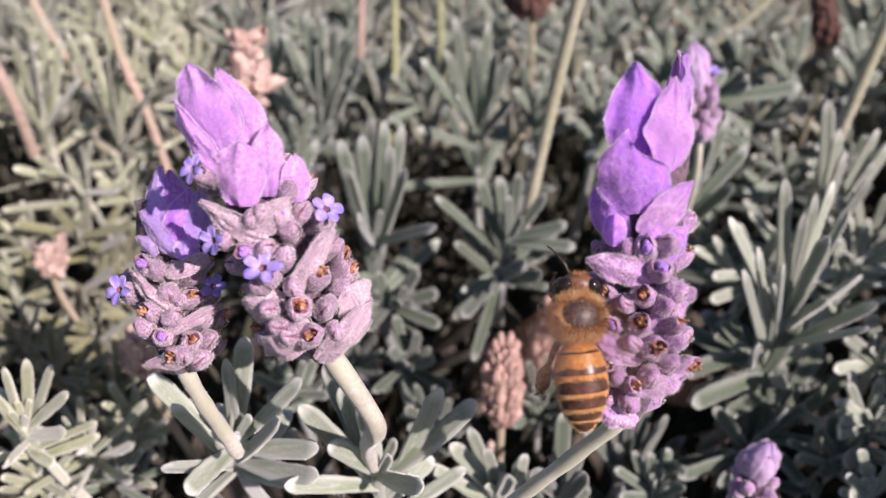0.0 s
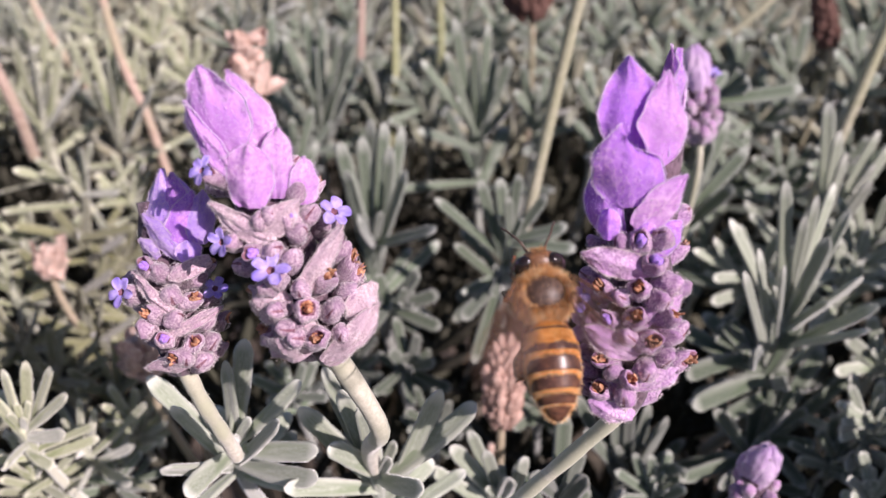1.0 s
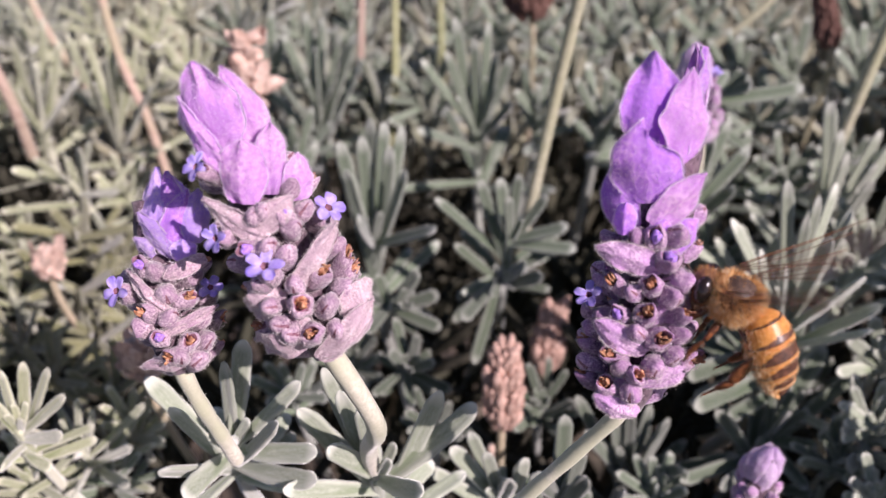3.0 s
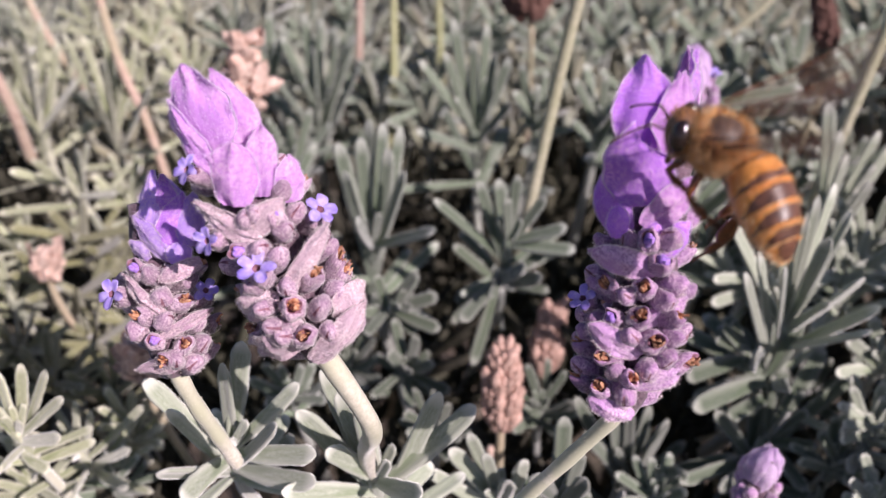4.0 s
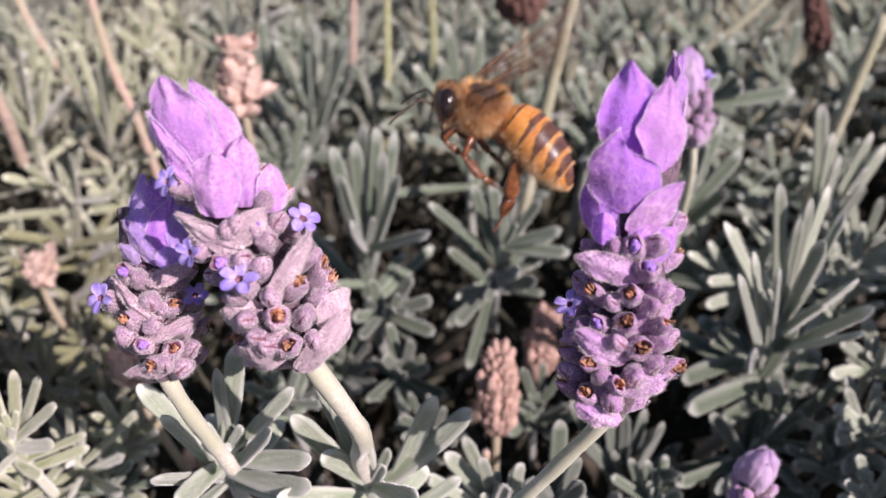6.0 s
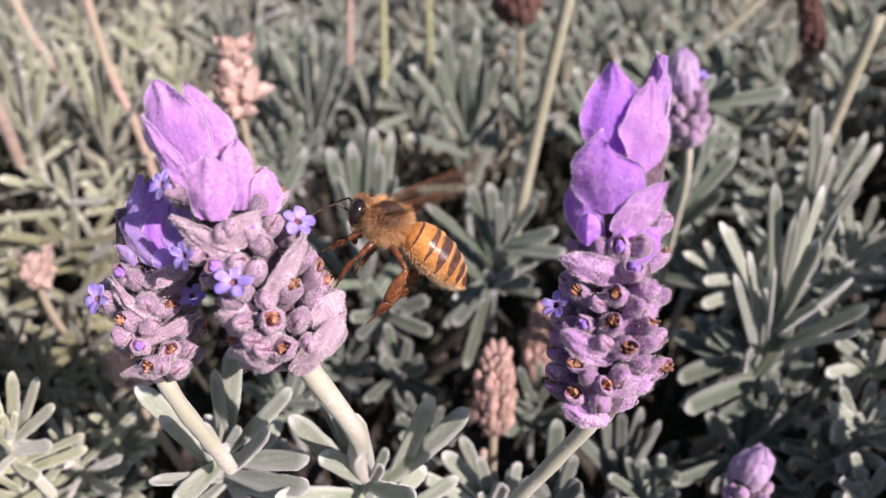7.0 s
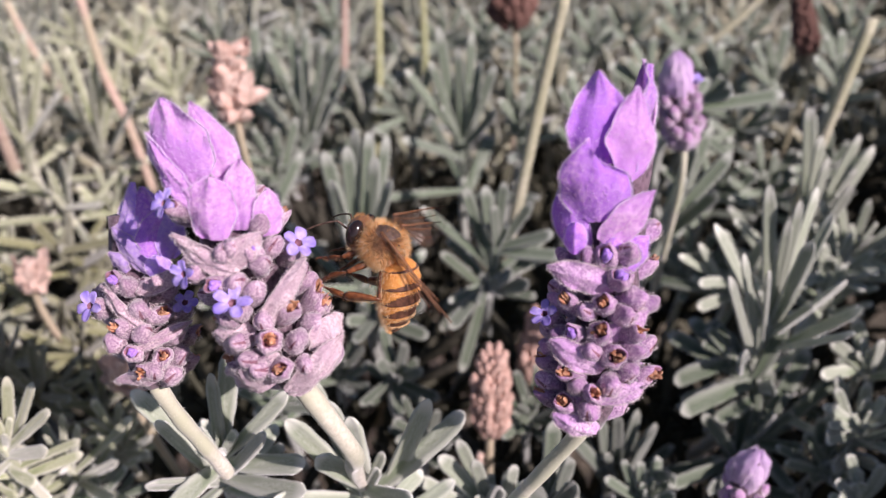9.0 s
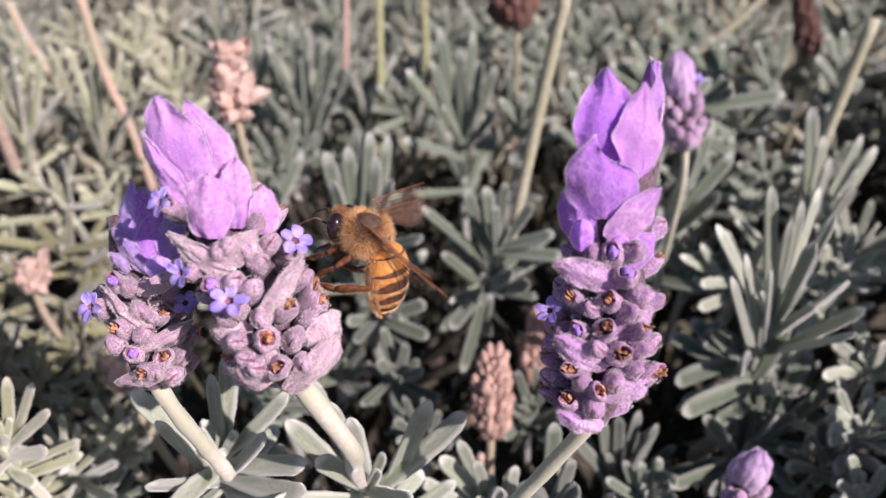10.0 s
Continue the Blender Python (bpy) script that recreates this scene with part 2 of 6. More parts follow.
# ---- mesh building, in millimetres ----
class Build:
    def __init__(self):
        self.v, self.f, self.m = [], [], []

    def add(self, verts, faces, mi=0):
        o = len(self.v)
        self.v += [tuple(p) for p in verts]
        self.f += [tuple(i + o for i in f) for f in faces]
        self.m += [mi] * len(faces) if isinstance(mi, int) else list(mi)

    def rings(self, rings, mi=0, caps=True):
        n = len(rings[0])
        verts = [p for r in rings for p in r]
        faces, idx = [], []
        for i in range(len(rings) - 1):
            for j in range(n):
                k = (j + 1) % n
                faces.append((i * n + j, i * n + k, (i + 1) * n + k, (i + 1) * n + j))
                idx.append(mi(i, j) if callable(mi) else mi)
        if caps:
            faces += [tuple(reversed(range(n))), tuple(range((len(rings) - 1) * n, len(rings) * n))]
            idx += [mi(0, 0), mi(len(rings) - 2, 0)] if callable(mi) else [mi, mi]
        self.add(verts, faces, idx)

    def tube(self, pts, radii, n=8, mi=0, flat=1.0):
        pts = [Vector(p) for p in pts]
        rings = []
        side = None
        for i, p in enumerate(pts):
            d = (pts[min(i + 1, len(pts) - 1)] - pts[max(i - 1, 0)]).normalized()
            if side is None:
                side = d.orthogonal().normalized()
            side = (side - d * side.dot(d)).normalized()
            other = d.cross(side)
            r = radii[i] if isinstance(radii, (list, tuple)) else radii
            rings.append([p + side * (r * math.cos(2 * math.pi * j / n)) + other * (r * flat * math.sin(2 * math.pi * j / n)) for j in range(n)])
        self.rings(rings, mi)

    def ball(self, c, r, nu=14, nv=9, mi=0, bumpy=0.0, seed=0):
        rings = []
        for i in range(nv + 1):
            a = math.pi * (0.02 + 0.96 * i / nv)
            ring = []
            for j in range(nu):
                b = 2 * math.pi * j / nu
                d = Vector((math.sin(a) * math.cos(b), math.sin(a) * math.sin(b), -math.cos(a)))
                k = 1 + (bumpy * noise.noise(d * 1.7 + Vector((seed * 3.1, seed * 1.7, 0))) if bumpy else 0)
                ring.append((c[0] + r[0] * d.x * k, c[1] + r[1] * d.y * k, c[2] + r[2] * d.z * k))
            rings.append(ring)
        self.rings(rings, mi)

    def hair(self, p, d, length, width, mi=0, r=rng):
        p, d = Vector(p), Vector(d).normalized()
        s = d.orthogonal().normalized()
        s.rotate(Matrix.Rotation(r.uniform(0, 6.28), 3, d))
        bend = Vector((r.uniform(-1, 1), r.uniform(-1, 1), r.uniform(-1, 1))) * 0.28
        tip = p + (d + bend).normalized() * length
        mid = p + d * length * 0.55
        self.add((p - s * width / 2, p + s * width / 2, mid + s * width * 0.35, mid - s * width * 0.35, tip),
                 ((0, 1, 2, 3), (3, 2, 4)), mi)

    def mesh(self, name, mats):
        me = bpy.data.meshes.new(name)
        me.from_pydata([(x * MM, y * MM, z * MM) for x, y, z in self.v], [], self.f)
        for m in mats if isinstance(mats, (list, tuple)) else [mats]:
            me.materials.append(m)
        me.polygons.foreach_set("material_index", self.m)
        me.polygons.foreach_set("use_smooth", [True] * len(self.f))
        me.update()
        return me


def part(name, mesh, parent, m=None, label=""):
    ob = new(name, mesh)
    ob.parent = parent
    if m is not None:
        ob.matrix_basis = m
    return tagged(ob, label) if label else ob


def bezier(pts, n):
    """Smooth points through a few."""
    pts = [Vector(p) for p in pts]
    outp = []
    for k in range(n + 1):
        x = k / n * (len(pts) - 1)
        i = min(int(x), len(pts) - 2)
        f = x - i
        p0, p1, p2, p3 = pts[max(i - 1, 0)], pts[i], pts[i + 1], pts[min(i + 2, len(pts) - 1)]
        outp.append(0.5 * (2 * p1 + (p2 - p0) * f + (2 * p0 - 5 * p1 + 4 * p2 - p3) * f * f + (3 * p1 - p0 - 3 * p2 + p3) * f ** 3))
    return outp


def frame_to(loc, axis, facing):
    """A pose with z along axis and -y towards facing."""
    z = Vector(axis).normalized()
    y = -(Vector(facing) - z * Vector(facing).dot(z))
    y = y.normalized() if y.length > 1e-6 else z.orthogonal().normalized()
    x = y.cross(z)
    return Matrix.Translation(Vector(loc) * MM) @ Matrix((x, y, z)).transposed().to_4x4()


# ---- the ground under the bush ----
def ground():
    b = Build()
    edges = [-90000, -20000, -4000, -1500, -700, -300, 0, 300, 700, 1500, 4000, 20000, 90000]
    n = len(edges)
    verts = [(x, y, 14 * noise.noise(Vector((x, y, 0)) * 0.004)) for y in edges for x in edges]
    b.add(verts, [(j * n + i, j * n + i + 1, (j + 1) * n + i + 1, (j + 1) * n + i) for j in range(n - 1) for i in range(n - 1)])
    tagged(new("ground", b.mesh("ground", SOIL)), "dark bare soil under the lavender bush", "ground", kind="structure")


ground()


# ---- lavender leaves and shoots ----
def leaf_mesh(seed):
    """A narrow downy leaf with rolled margins, of unit length along y and unit width along x."""
    r = random.Random(seed)
    bow, twist, side = r.uniform(0.02, 0.10), r.uniform(-0.5, 0.5), r.uniform(-0.05, 0.05)
    rings = []
    nr = 13
    for i, s in enumerate((0, 0.08, 0.17, 0.27, 0.38, 0.5, 0.62, 0.73, 0.82, 0.88, 0.92, 0.955, 0.98, 1.0)):
        w = 0.41 * (0.62 + 0.38 * min(1, s / 0.5)) * (1 if s < 0.84 else math.sqrt(max(0.01, 1 - ((s - 0.84) / 0.162) ** 2)))
        w *= 1 + 0.04 * math.sin(s * 30 + seed)
        th = 0.30 * (1 - 0.35 * s) * min(1, w * 2.6)
        lift = bow * math.sin(math.pi * s) * 1.0
        bend = side * math.sin(math.pi * s)
        a = twist * (s - 0.5)
        ring = []
        for cx, cz in ((-1, -0.1), (-0.88, 0.7), (-0.5, 0.62), (0, 0.2), (0.5, 0.62), (0.88, 0.7), (1, -0.1), (0.7, -0.75), (0, -1.1), (-0.7, -0.75)):
            x, z = cx * w, cz * th
            ring.append(((x * math.cos(a) - z * math.sin(a)) + bend * 3, s, (x * math.sin(a) + z * math.cos(a)), lift))
        rings.append(ring)
    b = Build()
    b.rings([[(p[0], p[1], p[2] + p[3]) for p in ring] for ring in rings])
    return b


LEAF = {}
for tone in TONES:
    LEAF[tone] = []
    for k in range(4):
        b = leaf_mesh(k + 11)
        me = b.mesh("leaf", TONES[tone])
        LEAF[tone].append(me)


def place_leaf(parent, tone, start, along, width, r, face=None):
    """start and along in millimetres in the shoot's space."""
    y = Vector(along)
    length = y.length
    y.normalize()
    up = Vector(face) if face is not None else Vector((r.uniform(-0.5, 0.5), -0.9 + r.uniform(-0.4, 0.4), 0.9))
    z = (up - y * up.dot(y)).normalized()
    x = y.cross(z)
    m = Matrix((x, y, z)).transposed().to_4x4()
    m = Matrix.Translation(Vector(start) * MM) @ m @ Matrix.Diagonal((width, length, width * 0.9, 1))
    return part("leaf", r.choice(LEAF[tone]), parent, m)


def shoot(base, tips, width, tone):
    r = random.Random(int(base[0] * 7 + base[1] * 13))
    empty = new("lavender_shoot")
    empty.matrix_basis = pose(base[0] * MM, base[1] * MM, base[2] * MM)
    label = {"pale": "lavender shoot with slender pale yellowish grey leaves", "mid": "grey-green lavender shoot with blunt narrow leaves",
             "frost": "lavender shoot with thick silvery downy leaves", "olive": "tangled lavender shoot with olive drooping leaves",
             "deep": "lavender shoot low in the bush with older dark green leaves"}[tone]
    tagged(empty, label, "shoot", "lavender shoots")
    mean = Vector((0, 0, 0))
    longest = max(Vector(t).length for t in tips)
    for t in tips:
        mean += Vector(t).normalized()
    mean = (mean.normalized() + Vector((0, 0, 0.5))).normalized()
    b = Build()
    b.tube(bezier([mean * longest * 0.10, (0, 0, 0), -mean * longest * 0.5 + Vector((0, 4, -10)), Vector((r.uniform(-6, 6), 16, -46))], 10),
           [width * k for k in (0.18, 0.24, 0.28, 0.3, 0.3, 0.32, 0.34, 0.36, 0.38, 0.4, 0.42)], 7)
    part("stem", b.mesh("stem", TONES[tone]), empty)
    for t in tips:
        v = Vector(t)
        off = mean * r.uniform(-0.42, 0.12) * longest
        place_leaf(empty, tone, off, v - off, width * r.uniform(0.8, 1.1), r)
    # young inner leaves and older ones lower on the stem
    side = mean.orthogonal().normalized()
    for k in range(9):
        d = Matrix.Rotation(k * 1.571 + r.uniform(-0.5, 0.5), 3, mean) @ side
        if k < 4:
            v = (mean * 1.0 + d * r.uniform(0.25, 0.5)).normalized() * longest * r.uniform(0.35, 0.55)
            place_leaf(empty, tone, mean * longest * 0.06, v, width * 0.6, r)
        else:
            v = (mean * 0.35 + d * r.uniform(0.7, 1.0)).normalized() * longest * r.uniform(0.5, 0.85)
            place_leaf(empty, tone, -mean * longest * r.uniform(0.25, 0.6), v, width * r.uniform(0.75, 0.95), r)
    return empty


shoot((-72.5, 154.8, 624.6), ((-7.6, 5.0, 19.9), (-1.9, 1.4, 20.6), (1.5, 6.0, 22.0), (6.2, 0.3, 21.0), (9.9, -1.0, 20.2), (2.3, -10.3, 15.5), (14.6, -10.8, 14.5), (4.3, -5.9, 18.5)), 2.0, "pale")
shoot((-88.8, 154.8, 624.6), ((-0.3, -0.0, 20.5), (4.0, -1.7, 20.5), (3.9, 6.6, 22.4), (10.3, -1.6, 20.5), (-0.0, -8.6, 16.0), (16.2, -10.0, 15.4), (6.9, -7.6, 18.0)), 2.1, "pale")
shoot((-30.6, 174.2, 617.5), ((-6.3, -1.0, 21.8), (-2.0, 7.1, 24.4), (2.4, 3.8, 24.1), (6.9, -2.2, 22.2), (12.3, -8.6, 17.9), (-6.4, -12.2, 15.4), (10.6, -1.0, 21.8), (1.4, -6.0, 20.9)), 2.5, "mid")
shoot((-12.3, 110.4, 622.2), ((-2.8, -5.2, 19.3), (0.2, 6.9, 22.4), (2.6, 5.6, 22.3), (5.6, 4.9, 21.9), (6.5, -5.0, 19.2), (11.3, -11.8, 12.6), (-0.7, -12.1, 14.8), (-0.8, 1.4, 21.8), (3.9, -1.1, 21.1), (-4.4, 0.7, 21.2)), 2.9, "mid")
shoot((7.4, 148.5, 624.4), ((-11.7, -4.4, 20.0), (-5.0, 7.1, 24.6), (-1.2, -1.8, 23.0), (1.8, 4.0, 24.5), (5.8, -5.3, 20.9), (-12.1, -16.5, 10.8), (5.5, -14.0, 15.4), (-6.8, -4.0, 21.6), (3.1, -4.5, 21.8)), 2.7, "mid")
shoot((11.1, 106.8, 625.9), ((-12.4, 0.8, 9.0), (-5.3, -0.4, 13.1), (-2.1, -0.7, 13.6), (1.1, 0.2, 13.8), (5.3, -2.7, 11.7), (8.6, -5.6, 7.7), (10.0, -7.2, 4.4), (-0.9, -4.2, 12.1)), 2.6, "mid")
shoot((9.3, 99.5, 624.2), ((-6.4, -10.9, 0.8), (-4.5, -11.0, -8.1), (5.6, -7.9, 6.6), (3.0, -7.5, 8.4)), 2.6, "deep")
shoot((47.8, 81.7, 628.3), ((-3.1, 4.9, 22.0), (0.1, 2.2, 21.3), (4.1, 6.2, 20.9), (4.2, 1.1, 19.9), (3.4, -7.4, 15.6), (-12.0, -1.5, 20.1), (3.9, -11.7, 10.7), (-11.8, -8.4, 17.1), (-2.7, -1.5, 20.7), (-0.5, -4.2, 19.2), (-9.7, -6.2, 18.9), (5.5, -9.2, 12.6), (-7.1, -8.2, 17.8)), 2.1, "frost")
shoot((66.2, 111.8, 624.3), ((-1.7, 6.9, 22.6), (1.5, -5.9, 17.8), (0.2, -8.6, 16.4), (-2.7, -0.9, 21.2), (5.0, 1.4, 20.1), (-3.1, -5.2, 19.5), (7.1, 0.1, 18.7)), 2.6, "frost")
shoot((-6.8, 51.5, 634.1), ((-8.2, -5.4, 6.1), (-7.0, -0.2, 11.4), (-5.1, 3.9, 12.8), (6.6, 1.1, 12.5), (10.1, 1.6, 10.1), (5.0, -7.0, 7.9), (-3.0, 0.3, 13.3), (-3.7, -4.3, 10.7), (-0.7, -1.7, 13.2)), 2.5, "frost")
shoot((-21.4, 52.3, 638.5), ((-7.5, 1.7, 8.5), (-4.8, -6.0, 4.1), (2.1, 3.5, 11.8), (1.0, 0.4, 11.8), (7.9, -0.2, 9.8), (6.4, -4.3, 8.6), (-2.4, -7.6, 2.4), (-3.8, -2.6, 8.9), (9.7, -4.7, 5.1), (9.6, -6.0, 2.6)), 2.3, "frost")
shoot((-46.7, 66.5, 620.7), ((2.6, -1.0, 11.4), (4.8, -2.2, 10.8), (9.8, 0.6, 9.1), (9.4, -4.6, 7.1), (-9.0, -0.9, 4.8), (-5.1, -6.7, 0.1), (2.4, -8.3, 2.3), (-2.7, -3.1, 8.3), (8.9, -7.1, 2.8), (-2.5, -4.9, 6.4)), 1.5, "pale")
shoot((-47.1, 58.5, 633.6), ((-0.6, 1.8, 8.3), (1.4, 2.9, 8.5), (4.3, 2.4, 8.1), (7.0, -0.7, 7.0), (-1.2, -0.9, 7.2), (7.3, -3.9, 4.5), (0.8, -5.9, 1.5)), 1.8, "pale")
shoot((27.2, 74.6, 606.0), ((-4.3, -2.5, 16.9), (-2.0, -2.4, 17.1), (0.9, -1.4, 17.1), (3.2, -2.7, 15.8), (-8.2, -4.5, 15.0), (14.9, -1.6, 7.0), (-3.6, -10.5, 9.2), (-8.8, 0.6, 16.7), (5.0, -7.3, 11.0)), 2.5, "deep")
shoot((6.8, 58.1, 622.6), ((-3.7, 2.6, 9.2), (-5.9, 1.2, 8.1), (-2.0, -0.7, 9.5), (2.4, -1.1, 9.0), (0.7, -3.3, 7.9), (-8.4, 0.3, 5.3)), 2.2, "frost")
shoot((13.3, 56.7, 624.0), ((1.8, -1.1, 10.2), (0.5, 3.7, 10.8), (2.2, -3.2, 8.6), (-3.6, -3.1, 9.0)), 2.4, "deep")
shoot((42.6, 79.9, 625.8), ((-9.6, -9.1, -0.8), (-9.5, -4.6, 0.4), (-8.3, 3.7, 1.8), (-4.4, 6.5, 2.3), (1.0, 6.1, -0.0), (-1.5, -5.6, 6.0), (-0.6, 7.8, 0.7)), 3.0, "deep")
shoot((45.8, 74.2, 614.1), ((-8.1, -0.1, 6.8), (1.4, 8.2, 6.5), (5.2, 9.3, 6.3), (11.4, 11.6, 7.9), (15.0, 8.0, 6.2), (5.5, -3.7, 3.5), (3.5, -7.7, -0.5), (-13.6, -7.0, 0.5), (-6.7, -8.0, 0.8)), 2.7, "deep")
shoot((57.7, 71.0, 618.3), ((-5.7, -1.6, 8.8), (-0.6, -0.5, 9.2), (-3.1, 3.2, 9.6), (-6.8, -4.0, 6.8), (0.4, -6.1, 2.7), (-5.9, -6.7, 2.4)), 2.3, "frost")
shoot((53.2, 60.6, 620.9), ((-4.6, -1.3, 3.9), (-1.9, 1.8, 5.2), (2.0, 0.7, 4.5), (-4.3, -2.8, 2.1)), 2.1, "frost")
shoot((40.3, 109.0, 629.0), ((6.1, 4.7, 17.1), (7.8, -1.0, 14.7), (1.6, -1.1, 16.9), (4.0, -8.1, 12.0), (-1.4, -7.2, 14.3)), 2.9, "mid")
shoot((-72.2, 129.9, 624.0), ((-11.7, -6.8, -1.6), (-7.7, -5.0, 6.6), (7.9, -4.0, 11.9), (13.2, -9.5, 4.4), (-2.4, -5.7, 9.3), (6.2, -5.3, 11.4)), 2.0, "pale")
shoot((-71.1, 123.6, 615.0), ((-10.9, -1.6, 5.0), (-4.7, -9.5, 0.2), (12.5, -6.7, 5.9), (5.2, -2.5, 11.8), (-0.9, -3.8, 10.2), (13.8, -3.9, 6.5)), 2.2, "olive")
shoot((-68.5, 110.6, 613.9), ((-7.3, 1.2, 8.0), (-3.1, -7.2, 3.1), (11.2, -3.7, 6.6), (7.1, -9.7, -2.4), (-7.5, -2.3, 5.5), (1.1, -10.1, -3.4)), 1.9, "olive")
shoot((-61.0, 101.5, 609.6), ((-9.0, -0.5, 5.6), (-3.5, -7.9, 0.8), (9.9, -3.3, 7.9), (4.2, -1.1, 11.0), (-6.9, -4.8, 3.0), (9.1, -8.0, 2.1)), 2.0, "olive")
shoot((-39.3, 140.8, 604.6), ((9.5, -7.1, 18.5), (4.8, -5.3, 20.1), (-1.0, 2.4, 22.4), (12.5, 5.6, 20.8)), 2.8, "mid")
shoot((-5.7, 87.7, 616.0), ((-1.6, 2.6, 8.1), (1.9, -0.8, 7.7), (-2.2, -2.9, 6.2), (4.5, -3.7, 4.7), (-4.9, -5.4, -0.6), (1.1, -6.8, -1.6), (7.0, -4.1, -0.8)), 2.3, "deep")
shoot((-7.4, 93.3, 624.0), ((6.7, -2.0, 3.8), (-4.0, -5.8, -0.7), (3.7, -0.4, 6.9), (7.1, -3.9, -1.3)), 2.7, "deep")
shoot((20.8, 155.8, 626.2), ((-5.6, -4.5, 8.6), (-0.5, -4.0, 9.7), (1.6, -0.1, 11.2), (5.2, -1.3, 9.8), (-3.5, 3.4, 11.7), (3.6, -6.5, 7.0)), 2.5, "mid")
shoot((33.5, 149.9, 626.4), ((-3.3, 4.0, 13.6), (0.2, -0.3, 12.9), (-6.2, -1.2, 12.1), (1.8, -6.4, 9.4), (4.1, -2.3, 11.3)), 2.9, "mid")
shoot((55.4, 180.6, 626.7), ((-10.9, -1.9, 5.1), (-5.4, 1.3, 9.5), (0.4, 3.0, 10.3), (5.7, 0.9, 8.3), (-7.4, -3.5, 7.1)), 3.1, "mid")
shoot((72.2, 178.2, 623.2), ((-8.6, 0.7, 12.7), (-3.2, 4.2, 14.2), (0.7, -2.1, 12.3), (2.6, -6.9, 8.6), (-10.6, -6.9, 8.6), (-1.2, 1.4, 13.8)), 2.8, "mid")
shoot((81.7, 170.3, 629.4), ((-7.8, -2.6, 11.7), (-4.4, -1.4, 12.6), (1.8, 3.8, 13.4), (-10.8, -5.9, 9.1)), 2.7, "mid")
shoot((86.7, 152.1, 638.2), ((-4.8, 0.8, 9.3), (-0.6, 2.9, 9.8), (1.0, -3.0, 7.2), (-8.3, -4.1, 6.4)), 2.6, "mid")
shoot((-58.9, 169.6, 628.4), ((-4.6, 0.6, 10.7), (-1.2, 3.5, 12.3), (3.3, 0.7, 11.9), (7.5, -1.9, 10.3), (-4.7, -6.0, 6.6)), 2.4, "pale")
shoot((-44.8, 190.9, 624.0), ((-2.6, -0.5, 12.1), (1.0, 4.0, 13.5), (6.1, -2.4, 11.3), (-4.9, -6.0, 8.2)), 2.7, "mid")
shoot((-9.9, 198.7, 617.7), ((-4.3, 1.7, 12.0), (1.7, 3.8, 12.8), (6.3, -2.1, 10.3), (-8.6, -3.8, 7.9)), 2.6, "mid")
shoot((46.9, 210.7, 626.1), ((-5.6, 1.3, 9.1), (-0.7, 2.9, 10.1), (3.4, -1.2, 8.3), (-8.4, -4.9, 4.9), (4.5, -5.3, 5.0)), 2.8, "mid")
shoot((73.9, 217.5, 627.0), ((-5.9, 2.2, 8.9), (-0.9, 0.6, 9.4), (3.5, -2.3, 7.1), (-9.2, -4.6, 4.7)), 2.9, "mid")
shoot((15.6, 215.6, 624.4), ((-5.1, 1.3, 9.3), (0.6, 3.0, 10.3), (4.3, -1.2, 8.5), (7.4, -4.5, 4.8)), 2.8, "mid")
shoot((-27.2, 222.4, 625.4), ((-4.4, 1.3, 9.4), (0.4, 3.0, 10.5), (5.7, -3.3, 7.6)), 2.7, "mid")
shoot((-75.7, 196.0, 631.3), ((-2.0, -1.0, 9.1), (1.4, 3.1, 10.7), (6.6, -1.0, 9.1), (-4.3, -5.7, 4.9)), 2.5, "pale")
shoot((-106.6, 196.0, 631.3), ((-2.9, -0.3, 8.9), (1.2, 3.1, 10.7), (7.5, -1.0, 9.1), (12.0, -4.8, 4.6)), 2.5, "pale")
shoot((62.9, 80.9, 623.7), ((-6.5, -0.5, 4.8), (-7.5, -2.4, 0.1), (-2.4, 2.0, 6.7), (-0.2, -1.5, 5.7)), 2.4, "frost")
shoot((-66.8, 90.0, 618.7), ((0.4, -6.7, 1.5), (-0.5, -6.0, 2.6), (-3.0, -3.1, 5.1), (-0.9, -2.1, 7.1), (-2.2, 1.7, 8.3), (3.5, -1.1, 8.6), (6.0, -1.1, 8.1), (9.9, -0.3, 4.3), (8.4, -5.0, 3.6)), 1.4, "olive")
shoot((-58.0, 82.8, 619.0), ((-2.1, -5.7, 1.2), (-3.1, -4.4, 2.8), (-3.1, -2.5, 5.3), (-1.9, -0.9, 7.3), (1.2, 0.9, 8.8), (3.3, 0.4, 8.7), (7.8, 1.1, 6.2), (9.3, -0.5, 4.2), (7.7, -4.9, 3.0)), 1.4, "olive")
shoot((-48.7, 81.1, 616.6), ((-2.2, -5.5, 2.2), (-3.9, -3.2, 4.5), (-5.8, -0.2, 5.6), (-2.5, 2.6, 8.4), (0.6, 3.0, 9.0), (5.0, -0.2, 8.5), (7.4, -0.8, 6.9), (7.5, -3.7, 5.1), (7.9, -5.0, 2.2)), 1.5, "olive")
shoot((-54.2, 105.3, 610.3), ((-2.3, -6.5, 1.7), (-5.3, -3.3, 4.2), (-6.8, -0.6, 5.2), (-1.1, -1.6, 8.2), (2.0, -0.9, 9.1), (4.4, 1.2, 9.2), (9.4, 0.3, 5.5), (8.3, -4.3, 4.6), (8.9, -5.3, 2.1)), 1.5, "olive")
